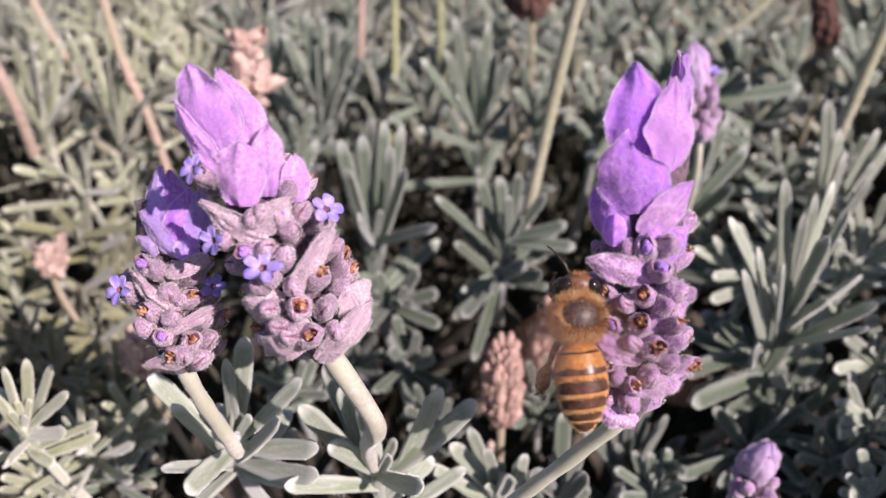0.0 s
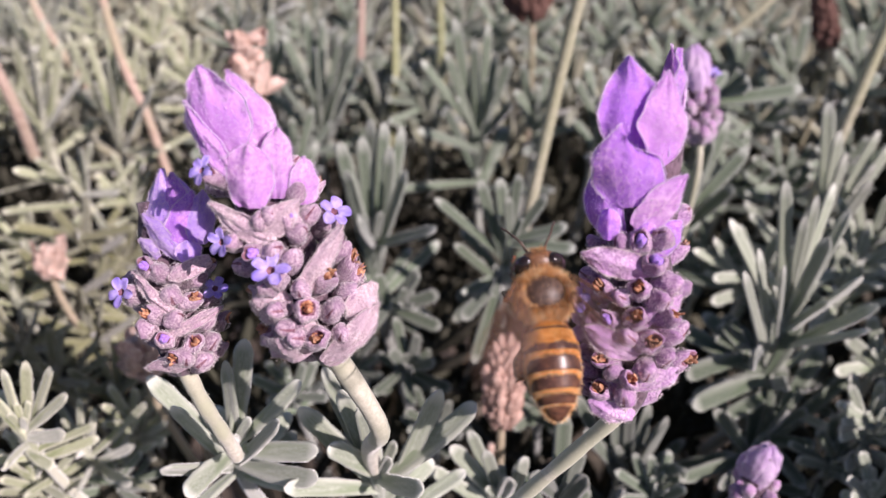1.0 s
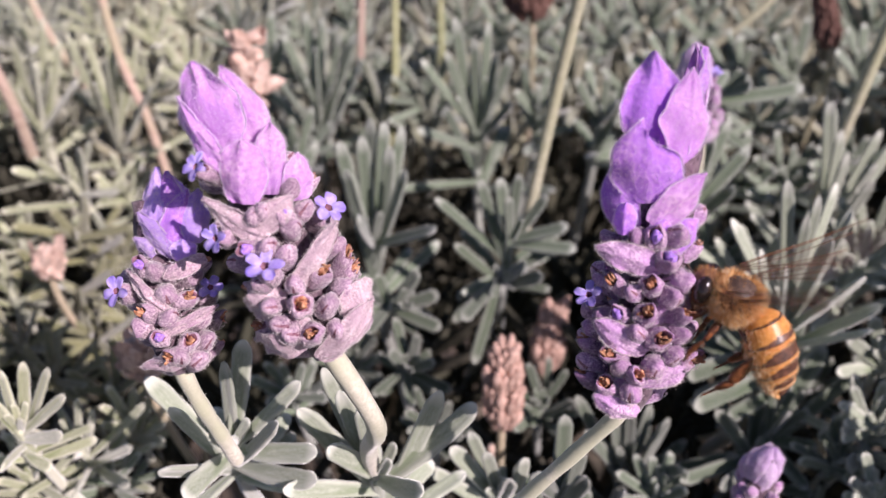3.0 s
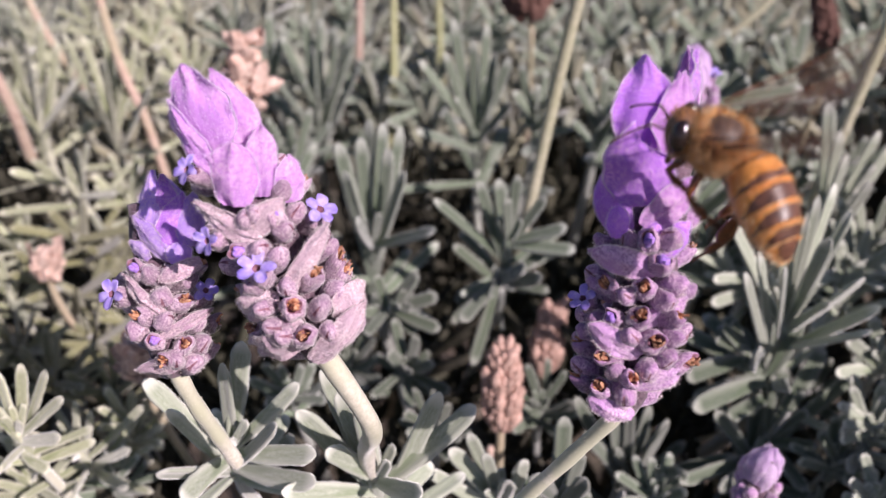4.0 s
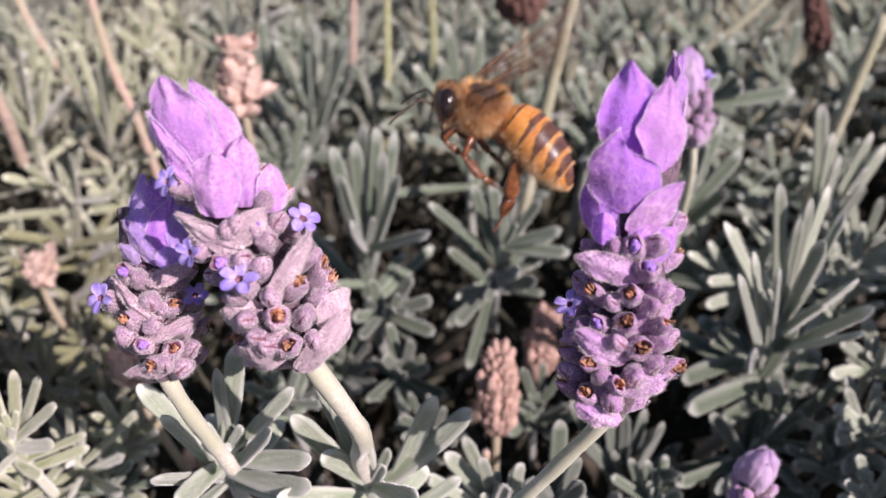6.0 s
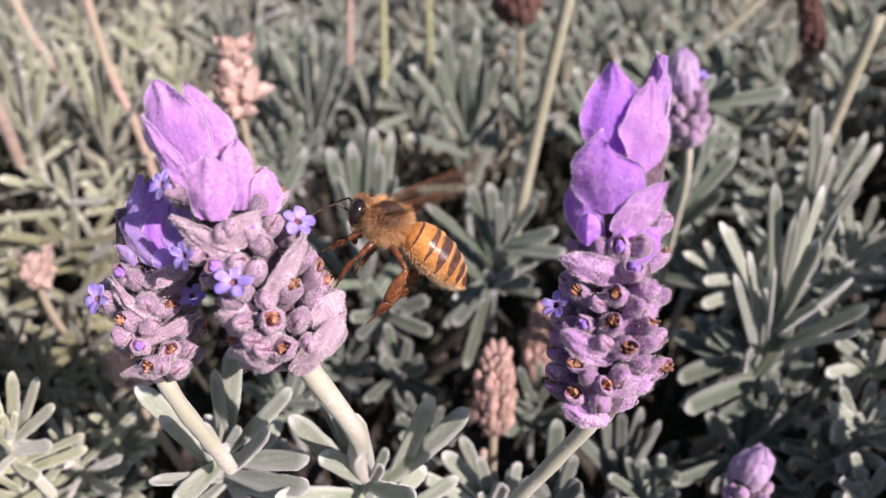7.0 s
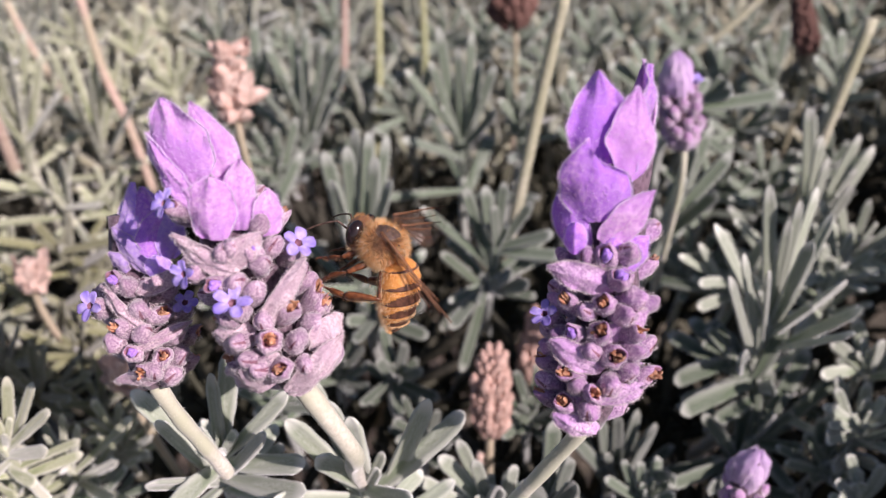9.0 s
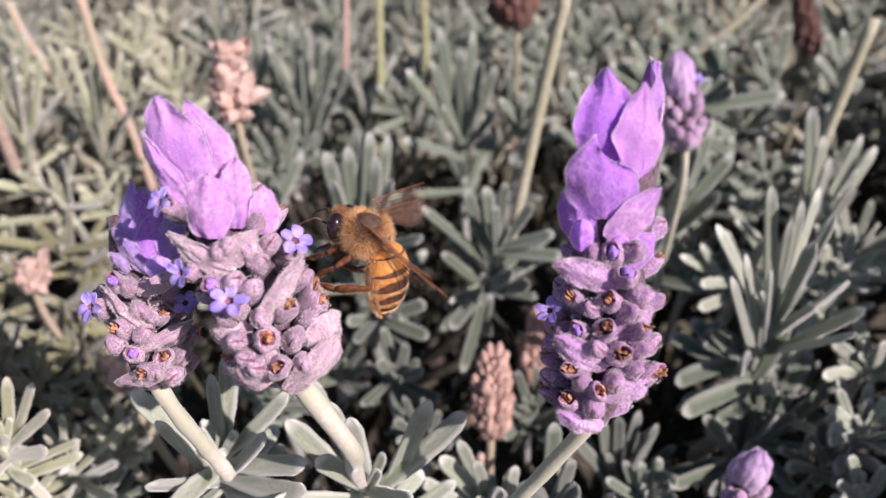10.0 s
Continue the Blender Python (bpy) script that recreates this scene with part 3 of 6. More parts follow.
shoot((-80.3, 112.2, 611.3), ((-5.0, -3.5, 2.9), (-4.1, -1.8, 5.6), (-2.6, 2.3, 8.2), (0.9, 0.5, 8.8), (4.8, 0.1, 8.7), (9.0, -1.2, 6.1), (10.1, -0.9, 4.2), (9.7, -4.8, 1.7), (6.8, -7.2, -0.4)), 1.5, "pale")
shoot((-44.5, 75.4, 615.6), ((-2.0, -4.8, 3.0), (-2.1, -3.5, 4.9), (-2.4, -1.6, 6.6), (-2.0, 0.9, 8.0), (2.1, -0.2, 8.5), (4.8, 0.4, 8.1), (7.8, 0.9, 5.7), (6.8, -3.4, 5.0), (6.6, -4.8, 3.1)), 1.5, "pale")
shoot((-53.3, 64.6, 618.0), ((-2.1, -4.1, 2.8), (-1.7, -3.3, 4.3), (-3.4, -0.0, 6.2), (-2.7, 2.2, 7.2), (2.7, -0.3, 8.1), (4.9, 1.8, 7.5), (7.2, 0.7, 6.0), (8.3, -2.7, 3.3), (6.6, -4.7, 2.1)), 1.5, "pale")
shoot((-45.6, 68.7, 611.6), ((-4.2, -3.1, 1.9), (-4.5, -1.7, 3.5), (-3.5, 0.8, 6.1), (0.4, 0.3, 7.6), (2.8, 1.4, 7.7), (5.0, 0.1, 6.9), (7.7, -0.2, 3.5), (6.3, -3.2, 3.8), (6.3, -4.2, 1.0)), 1.6, "mid")
shoot((-46.5, 96.0, 609.4), ((-2.3, -5.3, 2.8), (-4.3, -3.4, 4.1), (-5.8, -0.2, 5.5), (-1.2, 0.1, 8.2), (0.4, 2.5, 8.8), (4.2, 2.5, 8.2), (8.0, -1.7, 5.2), (7.2, -4.4, 3.5), (5.9, -5.9, 2.0)), 1.6, "olive")
shoot((-83.8, 125.4, 612.3), ((-1.3, -7.6, 0.6), (-3.4, -5.7, 2.6), (-3.4, -3.2, 5.7), (-4.9, 1.7, 7.8), (1.9, 1.9, 9.8), (4.5, -0.7, 9.2), (8.9, -1.7, 7.2), (10.7, -3.8, 3.9), (9.4, -6.0, 3.2)), 1.6, "pale")
shoot((-64.1, 124.1, 610.5), ((-1.4, -7.6, 0.2), (-2.7, -5.7, 3.4), (-4.3, -2.7, 5.7), (-3.4, -1.2, 7.3), (-0.3, 0.3, 9.1), (4.5, -0.4, 8.9), (7.8, 0.6, 7.5), (10.3, -0.7, 4.1), (7.8, -6.2, 3.0)), 1.6, "olive")
shoot((-66.6, 140.0, 615.4), ((-3.9, -6.5, 2.2), (-4.4, -3.8, 5.3), (-5.1, -1.6, 6.7), (-2.5, 2.7, 9.4), (3.6, 2.1, 9.9), (6.7, -2.4, 8.0), (9.5, -2.0, 6.3), (10.3, -5.6, 2.0), (7.7, -8.2, -0.1)), 1.7, "pale")
shoot((-61.0, 141.8, 604.0), ((-3.9, -6.1, 2.4), (-4.7, -4.4, 4.3), (-5.3, 0.4, 7.4), (-0.4, 1.9, 9.6), (2.3, 2.8, 9.7), (6.8, 2.1, 8.3), (8.8, -2.7, 5.9), (8.6, -5.7, 3.0), (7.6, -7.5, -1.1)), 1.7, "mid")
shoot((-103.3, 170.6, 623.6), ((-2.7, -7.7, 2.3), (-5.1, -4.9, 4.1), (-3.3, -2.9, 7.1), (-0.9, -0.2, 9.6), (5.2, 3.0, 10.4), (9.9, -0.2, 8.3), (11.8, -2.0, 6.3), (11.2, -8.0, 1.9), (11.5, -8.2, -0.9)), 1.9, "pale")
shoot((-90.9, 177.8, 624.9), ((-5.1, -5.7, 2.5), (-7.5, -0.4, 5.5), (-5.2, 1.6, 8.0), (2.5, -0.5, 9.3), (5.9, 0.8, 9.1), (9.3, -1.4, 7.0), (10.8, -4.8, 3.8), (11.0, -6.5, 1.1), (9.1, -8.7, -2.2)), 1.8, "pale")
shoot((-70.8, 173.0, 626.9), ((-4.4, -10.1, -1.7), (-4.7, -7.4, 3.6), (-9.0, 0.1, 6.8), (-4.7, -0.9, 9.0), (1.2, -2.3, 10.0), (6.9, -2.6, 9.4), (9.3, -3.3, 8.1), (10.5, -7.4, 4.0), (11.1, -8.9, 0.5)), 1.7, "pale")
shoot((-54.3, 170.1, 616.4), ((-4.6, -10.3, -1.6), (-8.1, -7.3, 1.2), (-9.4, -1.8, 6.0), (-3.8, -4.0, 8.2), (-2.6, 2.5, 11.4), (5.5, -2.8, 10.0), (9.4, 1.8, 9.4), (11.0, -4.6, 6.0), (9.7, -9.1, 1.7)), 2.0, "mid")
shoot((-34.3, 156.6, 615.9), ((-7.0, -8.5, 0.1), (-7.1, -6.5, 3.8), (-6.3, -5.3, 5.9), (-4.4, 0.2, 10.2), (0.9, -1.4, 10.7), (4.8, 3.2, 11.2), (9.4, 1.0, 8.8), (10.9, -3.9, 5.3), (8.0, -8.9, 2.2)), 2.3, "mid")
shoot((-29.0, 204.3, 618.7), ((-7.4, -9.9, 0.6), (-7.8, -7.4, 4.4), (-7.2, -0.0, 9.9), (-0.8, -1.0, 11.4), (4.3, 3.4, 12.1), (9.7, -1.7, 8.7), (10.9, -4.6, 6.2), (11.1, -8.4, 1.5), (8.3, -11.5, -3.3)), 2.2, "mid")
shoot((-18.6, 189.8, 616.6), ((-6.7, -8.8, 2.7), (-7.8, -6.5, 4.8), (-7.1, -2.0, 8.7), (-2.8, -0.7, 10.9), (1.9, 3.6, 12.0), (6.4, -3.8, 8.8), (11.1, -2.7, 6.1), (8.4, -9.1, 2.1), (8.0, -10.5, -1.4)), 2.2, "mid")
shoot((-3.5, 184.0, 617.6), ((-10.1, -10.4, -0.8), (-10.3, -7.7, 4.2), (-9.1, -4.1, 8.6), (-8.6, 1.4, 11.2), (1.1, 4.1, 13.7), (5.0, 1.9, 12.8), (11.0, -3.1, 7.9), (8.3, -9.2, 4.5), (8.1, -11.6, 0.2)), 2.4, "mid")
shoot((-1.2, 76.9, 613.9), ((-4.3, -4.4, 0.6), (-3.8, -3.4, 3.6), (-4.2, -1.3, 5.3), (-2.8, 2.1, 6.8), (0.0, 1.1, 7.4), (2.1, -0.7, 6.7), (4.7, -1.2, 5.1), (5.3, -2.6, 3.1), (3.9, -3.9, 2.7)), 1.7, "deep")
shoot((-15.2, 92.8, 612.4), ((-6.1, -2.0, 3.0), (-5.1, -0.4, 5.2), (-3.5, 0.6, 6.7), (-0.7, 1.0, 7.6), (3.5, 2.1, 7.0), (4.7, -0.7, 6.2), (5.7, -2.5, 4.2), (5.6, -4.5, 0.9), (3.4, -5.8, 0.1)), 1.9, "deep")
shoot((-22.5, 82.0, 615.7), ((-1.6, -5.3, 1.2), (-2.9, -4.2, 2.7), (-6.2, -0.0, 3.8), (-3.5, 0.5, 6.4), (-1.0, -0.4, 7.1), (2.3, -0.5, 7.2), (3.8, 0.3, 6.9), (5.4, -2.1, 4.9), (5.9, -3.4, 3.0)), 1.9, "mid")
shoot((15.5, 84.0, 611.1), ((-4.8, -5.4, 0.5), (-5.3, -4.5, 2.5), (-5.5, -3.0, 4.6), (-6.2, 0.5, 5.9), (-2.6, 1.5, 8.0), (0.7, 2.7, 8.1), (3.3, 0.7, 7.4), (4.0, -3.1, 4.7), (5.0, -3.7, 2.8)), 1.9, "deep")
shoot((34.7, 199.2, 620.7), ((-10.2, -8.5, -2.3), (-11.1, -6.6, 1.4), (-11.0, -1.8, 6.0), (-7.2, 0.5, 9.5), (-3.2, 3.2, 11.1), (1.3, -0.9, 10.2), (5.6, -2.6, 8.1), (7.6, -5.5, 4.5), (5.6, -9.4, 0.8)), 2.4, "mid")
shoot((49.1, 179.0, 619.9), ((-7.6, -11.4, 0.1), (-11.2, -7.7, 3.2), (-9.4, -7.6, 5.2), (-10.5, -0.2, 8.9), (-3.8, -2.2, 10.9), (2.7, 1.3, 11.6), (7.9, 1.7, 9.6), (7.0, -6.0, 5.4), (5.6, -9.0, 2.7)), 2.3, "mid")
shoot((62.4, 167.5, 622.1), ((-10.5, -8.3, 0.1), (-11.8, -4.8, 3.6), (-11.0, 0.4, 7.0), (-5.9, 2.7, 10.4), (-3.1, 0.5, 10.7), (4.7, 0.8, 9.4), (6.0, -4.2, 5.8), (4.6, -7.2, 3.4), (5.6, -8.4, -0.0)), 2.3, "mid")
shoot((72.3, 161.8, 623.3), ((-11.1, -9.0, -0.7), (-10.2, -7.4, 4.5), (-11.9, -3.1, 6.3), (-8.7, -1.4, 9.3), (-0.1, 3.5, 11.6), (4.1, 1.0, 10.1), (4.0, -4.4, 7.1), (5.8, -5.6, 4.7), (5.2, -8.3, 1.3)), 2.4, "mid")
shoot((59.8, 139.0, 618.7), ((-8.0, -10.0, 1.1), (-10.7, -7.2, 3.7), (-12.1, -0.5, 6.6), (-7.3, -3.0, 9.4), (-4.8, 0.1, 11.2), (2.8, 3.2, 11.3), (4.8, -2.4, 8.4), (7.4, -3.1, 6.1), (5.7, -7.7, 1.8)), 2.5, "mid")
shoot((50.0, 98.8, 624.2), ((-8.7, -7.2, 1.7), (-8.6, -5.5, 5.0), (-10.3, 0.4, 6.3), (-7.7, -0.1, 8.8), (-3.8, 1.3, 10.3), (2.7, 0.4, 9.4), (5.5, -0.5, 7.5), (5.6, -4.1, 4.5), (4.0, -6.4, 2.6)), 2.3, "frost")
shoot((62.1, 94.1, 624.5), ((-7.2, -7.6, -0.2), (-8.6, -6.4, 2.2), (-10.3, -2.5, 4.6), (-9.7, 0.2, 6.0), (-4.5, 2.9, 9.3), (-1.3, 2.7, 9.7), (0.6, -1.2, 8.4), (5.0, -0.9, 6.4), (5.4, -4.0, 2.9)), 2.3, "frost")
shoot((60.2, 108.1, 623.2), ((-9.4, -5.3, 2.5), (-10.0, -3.0, 4.3), (-8.2, 1.4, 7.2), (-3.2, 1.3, 9.4), (1.2, 0.3, 8.8), (3.7, 1.1, 8.1), (3.6, -3.9, 4.9), (6.1, -4.9, 0.8), (2.8, -7.1, -0.1)), 2.3, "frost")
shoot((50.7, 119.1, 612.7), ((-9.6, -6.0, 1.1), (-10.1, -4.4, 3.2), (-8.8, -3.1, 6.2), (-6.6, 1.2, 9.0), (-2.3, 2.2, 10.2), (2.8, -0.3, 8.9), (7.4, 0.7, 6.5), (5.2, -5.3, 3.2), (3.7, -7.0, 1.5)), 2.4, "mid")
shoot((71.0, 104.5, 626.9), ((-9.2, -5.7, 4.2), (-9.5, -1.6, 6.8), (-6.8, 2.0, 8.8), (-3.8, 3.0, 9.7), (0.9, 1.5, 9.4), (3.7, -2.1, 6.5), (4.2, -4.6, 3.5), (3.4, -6.6, 0.7), (0.1, -7.8, 1.0)), 2.1, "frost")
shoot((64.3, 96.6, 628.1), ((-8.2, -4.5, 1.1), (-8.2, -3.3, 3.2), (-8.1, 0.2, 4.6), (-5.7, -1.3, 6.5), (-2.3, 2.2, 7.8), (0.7, 1.0, 7.5), (4.1, -0.9, 5.0), (2.7, -4.0, 2.8), (1.9, -5.4, 1.1)), 2.0, "frost")
shoot((57.2, 69.8, 621.9), ((-6.5, -3.7, 2.2), (-6.3, -2.6, 4.1), (-6.3, -0.3, 5.3), (-4.1, 1.6, 6.6), (0.3, 2.3, 6.8), (1.9, 0.4, 6.0), (3.0, -0.8, 4.7), (3.2, -2.3, 3.0), (1.5, -4.4, 0.7)), 1.7, "frost")
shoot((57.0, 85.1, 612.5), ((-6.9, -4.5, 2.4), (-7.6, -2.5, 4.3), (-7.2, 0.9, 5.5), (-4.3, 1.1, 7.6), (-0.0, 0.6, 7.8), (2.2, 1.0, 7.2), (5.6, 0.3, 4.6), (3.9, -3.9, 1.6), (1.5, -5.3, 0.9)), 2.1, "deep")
shoot((54.8, 70.5, 614.2), ((-7.3, -2.7, 3.9), (-7.7, -0.3, 4.4), (-4.5, -0.5, 7.2), (-1.5, 1.8, 7.8), (0.3, 1.2, 7.6), (4.9, 0.8, 5.0), (3.7, -1.9, 4.1), (1.2, -4.1, 3.0), (1.9, -4.8, 0.5)), 1.9, "mid")
shoot((29.6, 67.8, 610.3), ((-5.7, -2.8, 3.1), (-6.0, 0.4, 4.9), (-3.3, 2.1, 6.6), (-1.4, 1.2, 7.3), (1.4, 2.3, 6.9), (3.5, 0.1, 5.7), (3.0, -2.0, 4.5), (3.7, -3.2, 2.2), (2.1, -4.8, -0.7)), 2.0, "mid")
shoot((71.6, 139.0, 618.7), ((-11.0, -7.1, 2.6), (-11.2, -4.5, 5.6), (-9.4, -2.5, 8.2), (-3.5, 3.4, 11.2), (-1.2, -1.1, 10.3), (3.3, 0.5, 9.8), (6.1, -2.1, 6.9), (4.5, -6.9, 3.0), (2.5, -9.0, 0.5)), 2.4, "mid")
shoot((84.6, 141.0, 621.6), ((-11.0, -6.3, 1.8), (-11.0, -5.0, 3.9), (-9.5, -3.1, 6.8), (-6.4, -0.9, 9.1), (-2.1, 0.9, 10.0), (1.0, -1.5, 8.5), (7.5, -0.0, 5.7), (2.8, -6.3, 3.3), (2.0, -8.3, 0.2)), 2.4, "mid")
shoot((-58.8, 215.0, 624.6), ((-7.5, -8.1, 1.5), (-10.1, -0.3, 6.5), (-4.3, 0.5, 10.2), (1.6, 2.2, 11.7), (5.5, -3.4, 9.3), (8.4, -4.7, 7.6), (11.6, -6.4, 3.8), (10.8, -9.5, -0.5), (7.7, -11.5, -0.8)), 2.1, "mid")
shoot((-38.7, 220.2, 622.8), ((-4.5, -10.0, -0.2), (-9.3, -5.9, 1.4), (-7.2, -5.7, 4.1), (-5.6, -3.9, 6.8), (-1.5, -1.0, 9.7), (2.1, 3.1, 10.9), (6.4, -2.8, 8.2), (9.5, -5.7, 4.2), (10.1, -7.4, 1.3)), 2.1, "mid")
shoot((4.3, 220.2, 622.8), ((-7.0, -11.6, -0.7), (-10.5, -8.6, 1.0), (-9.3, -5.2, 6.3), (-6.5, -0.9, 10.2), (-0.1, -0.7, 11.5), (6.3, 2.7, 11.2), (8.6, -4.3, 7.2), (9.2, -6.4, 5.0), (8.0, -10.6, 0.0)), 2.3, "mid")
shoot((28.4, 214.1, 623.3), ((-7.7, -10.2, 1.3), (-9.1, -7.1, 4.6), (-8.9, -3.9, 7.2), (-2.6, -3.0, 9.8), (1.5, 1.6, 11.4), (7.0, 2.0, 9.9), (8.8, -4.9, 5.1), (7.8, -9.0, 0.7), (6.2, -10.7, -1.1)), 2.1, "mid")
shoot((62.0, 227.4, 623.7), ((-10.0, -9.0, 0.6), (-12.1, -4.9, 3.1), (-9.0, -1.1, 8.2), (-3.3, -2.5, 9.5), (1.0, -0.4, 10.2), (6.3, 1.8, 9.2), (9.9, -1.3, 5.3), (8.1, -7.8, -0.2), (4.7, -10.2, -0.9)), 2.2, "mid")
shoot((91.4, 215.0, 624.6), ((-11.0, -9.2, 1.4), (-10.9, -7.6, 3.9), (-10.9, -1.8, 7.7), (-5.5, 1.5, 10.9), (2.8, 2.9, 10.9), (6.5, -1.4, 7.7), (5.4, -6.5, 4.1), (7.1, -7.4, 1.1), (3.5, -10.6, -1.4)), 2.2, "mid")
shoot((110.2, 194.8, 633.2), ((-12.6, -8.7, -0.6), (-12.7, -3.9, 5.4), (-10.2, 1.5, 8.7), (-5.8, -0.3, 10.2), (-1.3, 1.9, 11.0), (5.1, 1.4, 9.1), (9.0, -2.1, 4.3), (4.9, -8.2, 0.7), (-0.4, -11.1, -0.6)), 2.3, "mid")
shoot((-94.5, 205.8, 629.4), ((-3.8, -9.6, -0.7), (-6.4, -6.2, 2.6), (-8.6, -0.6, 6.0), (-1.3, -1.2, 9.3), (3.7, -2.4, 9.4), (7.6, 2.3, 9.7), (12.0, -2.3, 5.8), (10.5, -8.3, 2.5), (10.7, -9.6, -1.8)), 1.8, "pale")
shoot((-73.3, 217.7, 628.6), ((-4.4, -9.1, 0.5), (-4.5, -6.8, 3.9), (-8.3, 0.3, 6.8), (-1.5, 1.9, 10.3), (3.1, -2.5, 9.1), (6.5, -1.3, 9.0), (10.5, -3.5, 5.9), (9.6, -7.7, 2.9), (8.5, -10.2, -0.8)), 1.9, "pale")
shoot((48.3, 125.9, 644.5), ((13.7, -1.9, 2.6), (3.2, -5.3, 4.6)), 3.0, "mid")


def bare_stem(pts, width, tone):
    b = Build()
    path = bezier(pts, 16)
    o = path[-1].copy()
    b.tube([p - o for p in path], [width / 2 * (0.9 + 0.15 * k / 16 + 0.04 * math.sin(k * 2.2)) for k in range(17)], 8)
    empty = new("flower_stalk", b.mesh("flower_stalk", STEMS[tone]))
    empty.matrix_basis = pose(o.x * MM, o.y * MM, o.z * MM)
    tagged(empty, {"straw": "bare straw-coloured lavender flower stalk among leaves", "green": "thin yellow-green lavender flower stalk among leaves",
                   "pink": "thin pinkish dry lavender flower stalk among leaves"}[tone], "stalk", "flower stalks")


bare_stem(((20.5, 114.0, 667.6), (18.3, 114.9, 651.4), (14.8, 115.4, 624.3), (13.4, 120.4, 610.4)), 2.20, "straw")
bare_stem(((-11.6, 188.3, 646.5), (-12.2, 183.7, 622.4), (-13.6, 183.6, 604.8)), 2.00, "green")
bare_stem(((-0.9, 203.6, 642.1), (-0.3, 197.8, 616.4), (-0.6, 190.7, 597.6)), 2.10, "green")
bare_stem(((-67.6, 152.7, 656.6), (-67.0, 153.4, 640.2), (-64.6, 154.0, 627.0), (-63.4, 154.9, 610.9)), 2.00, "pink")
bare_stem(((73.7, 124.6, 660.0), (71.2, 123.5, 641.0), (71.3, 125.6, 626.5), (71.4, 124.2, 615.9)), 2.40, "straw")
bare_stem(((-82.4, 134.3, 647.7), (-81.6, 135.1, 638.4), (-82.6, 137.5, 626.1)), 2.30, "pink")
bare_stem(((-21.2, 203.6, 642.1), (-22.1, 198.4, 624.2), (-24.4, 194.4, 602.7)), 2.00, "pink")
bare_stem(((-98.0, 182.5, 646.8), (-93.2, 179.8, 634.2), (-86.7, 180.4, 617.7)), 1.70, "pink")
bare_stem(((88.0, 190.7, 649.8), (76.4, 188.6, 638.1), (67.6, 189.1, 630.0)), 2.00, "straw")
bare_stem(((6.6, 70.5, 617.7), (6.7, 72.4, 608.1), (6.7, 75.0, 597.9)), 1.20, "pink")


def foliage():
    """The rest of the bush, below and beyond the shoots that stand out."""
    r = random.Random(5)
    shape = ((-1, -0.3), (0, 0.55), (1, -0.3), (0, -0.7))
    verts, faces = [], []

    def leaf(base, along, width):
        y = along.normalized()
        up = Vector((r.uniform(-0.6, 0.6), -0.7, 0.9))
        z = (up - y * up.dot(y)).normalized()
        x = y.cross(z)
        bow = r.uniform(0.03, 0.14) * along.length
        o = len(verts)
        for i, (s, w) in enumerate(((0, 0.45), (0.3, 0.8), (0.65, 1), (0.9, 0.8), (1, 0.3))):
            c = base + along * s + z * bow * math.sin(math.pi * s)
            for cx, cz in shape:
                p = c + x * cx * w * width / 2 + z * cz * width * 0.2 * w
                verts.append((p.x * MM, p.y * MM, p.z * MM))
            if i:
                for j in range(4):
                    k = (j + 1) % 4
                    faces.append((o + i * 4 - 4 + j, o + i * 4 - 4 + k, o + i * 4 + k, o + i * 4 + j))
        faces.append((o + 16, o + 17, o + 18, o + 19))

    def clump(x, y, z, size, n):
        ax = Vector((r.gauss(0, 0.3), r.gauss(-0.1, 0.3), 1)).normalized()
        side = ax.orthogonal().normalized()
        for k in range(n):
            d = Matrix.Rotation(k * 1.571 + r.uniform(-0.4, 0.4), 3, ax) @ side
            rise = r.uniform(0.4, 2.6)
            v = (ax * rise + d).normalized() * size * r.uniform(0.6, 1.1)
            leaf(Vector((x, y, z)) + ax * (k / n - 0.5) * size * 0.8, v, size * r.uniform(0.11, 0.17))

    def sheet(y0, y1, step, height, spread, size, n, keep):
        y = y0
        while y < y1:
            x = -140 - 0.35 * y
            while x < 140 + 0.35 * y:
                px, py = x + r.uniform(-0.45, 0.45) * step, y + r.uniform(-0.45, 0.45) * step
                if keep(px, py):
                    clump(px, py, height + r.uniform(-spread, spread), r.uniform(*size), n)
                x += step
            y += step

    def link_stuff(name, label, m):
        me = bpy.data.meshes.new(name)
        me.from_pydata(verts, [], faces)
        me.materials.append(m)
        me.polygons.foreach_set("use_smooth", [True] * len(faces))
        tagged(new(name, me), label, "foliage", kind="stuff")
        verts.clear()
        faces.clear()

    # living outer foliage: beyond the shoots that stand out, and beside them
    sheet(185, 430, 12, 604, 12, (13, 20), 14, lambda x, y: True)
    sheet(5, 185, 13, 620, 14, (13, 20), 13, lambda x, y: abs(x) > 0.47 * y + 44)
    # taller unseen clumps on the right, added to shade the lower shoots
    sheet(20, 150, 12, 635, 10, (14, 20), 14, lambda x, y: 0.47 * y + 40 < x < 0.47 * y + 100)
    for _ in range(1500):
        a, d = r.uniform(0, 6.283), 250 + 420 * math.sqrt(r.random())
        x, y = d * math.cos(a), 200 + d * math.sin(a)
        if abs(x) < 140 + 0.35 * y and 5 < y < 430:
            continue
        fall = max(0, d - 300) / 370
        clump(x, y, 605 - 330 * fall * fall + r.uniform(-14, 8), r.uniform(18, 28), 10)
    link_stuff("lavender_foliage", "dense grey-green lavender foliage of the bush", FOLIAGE)
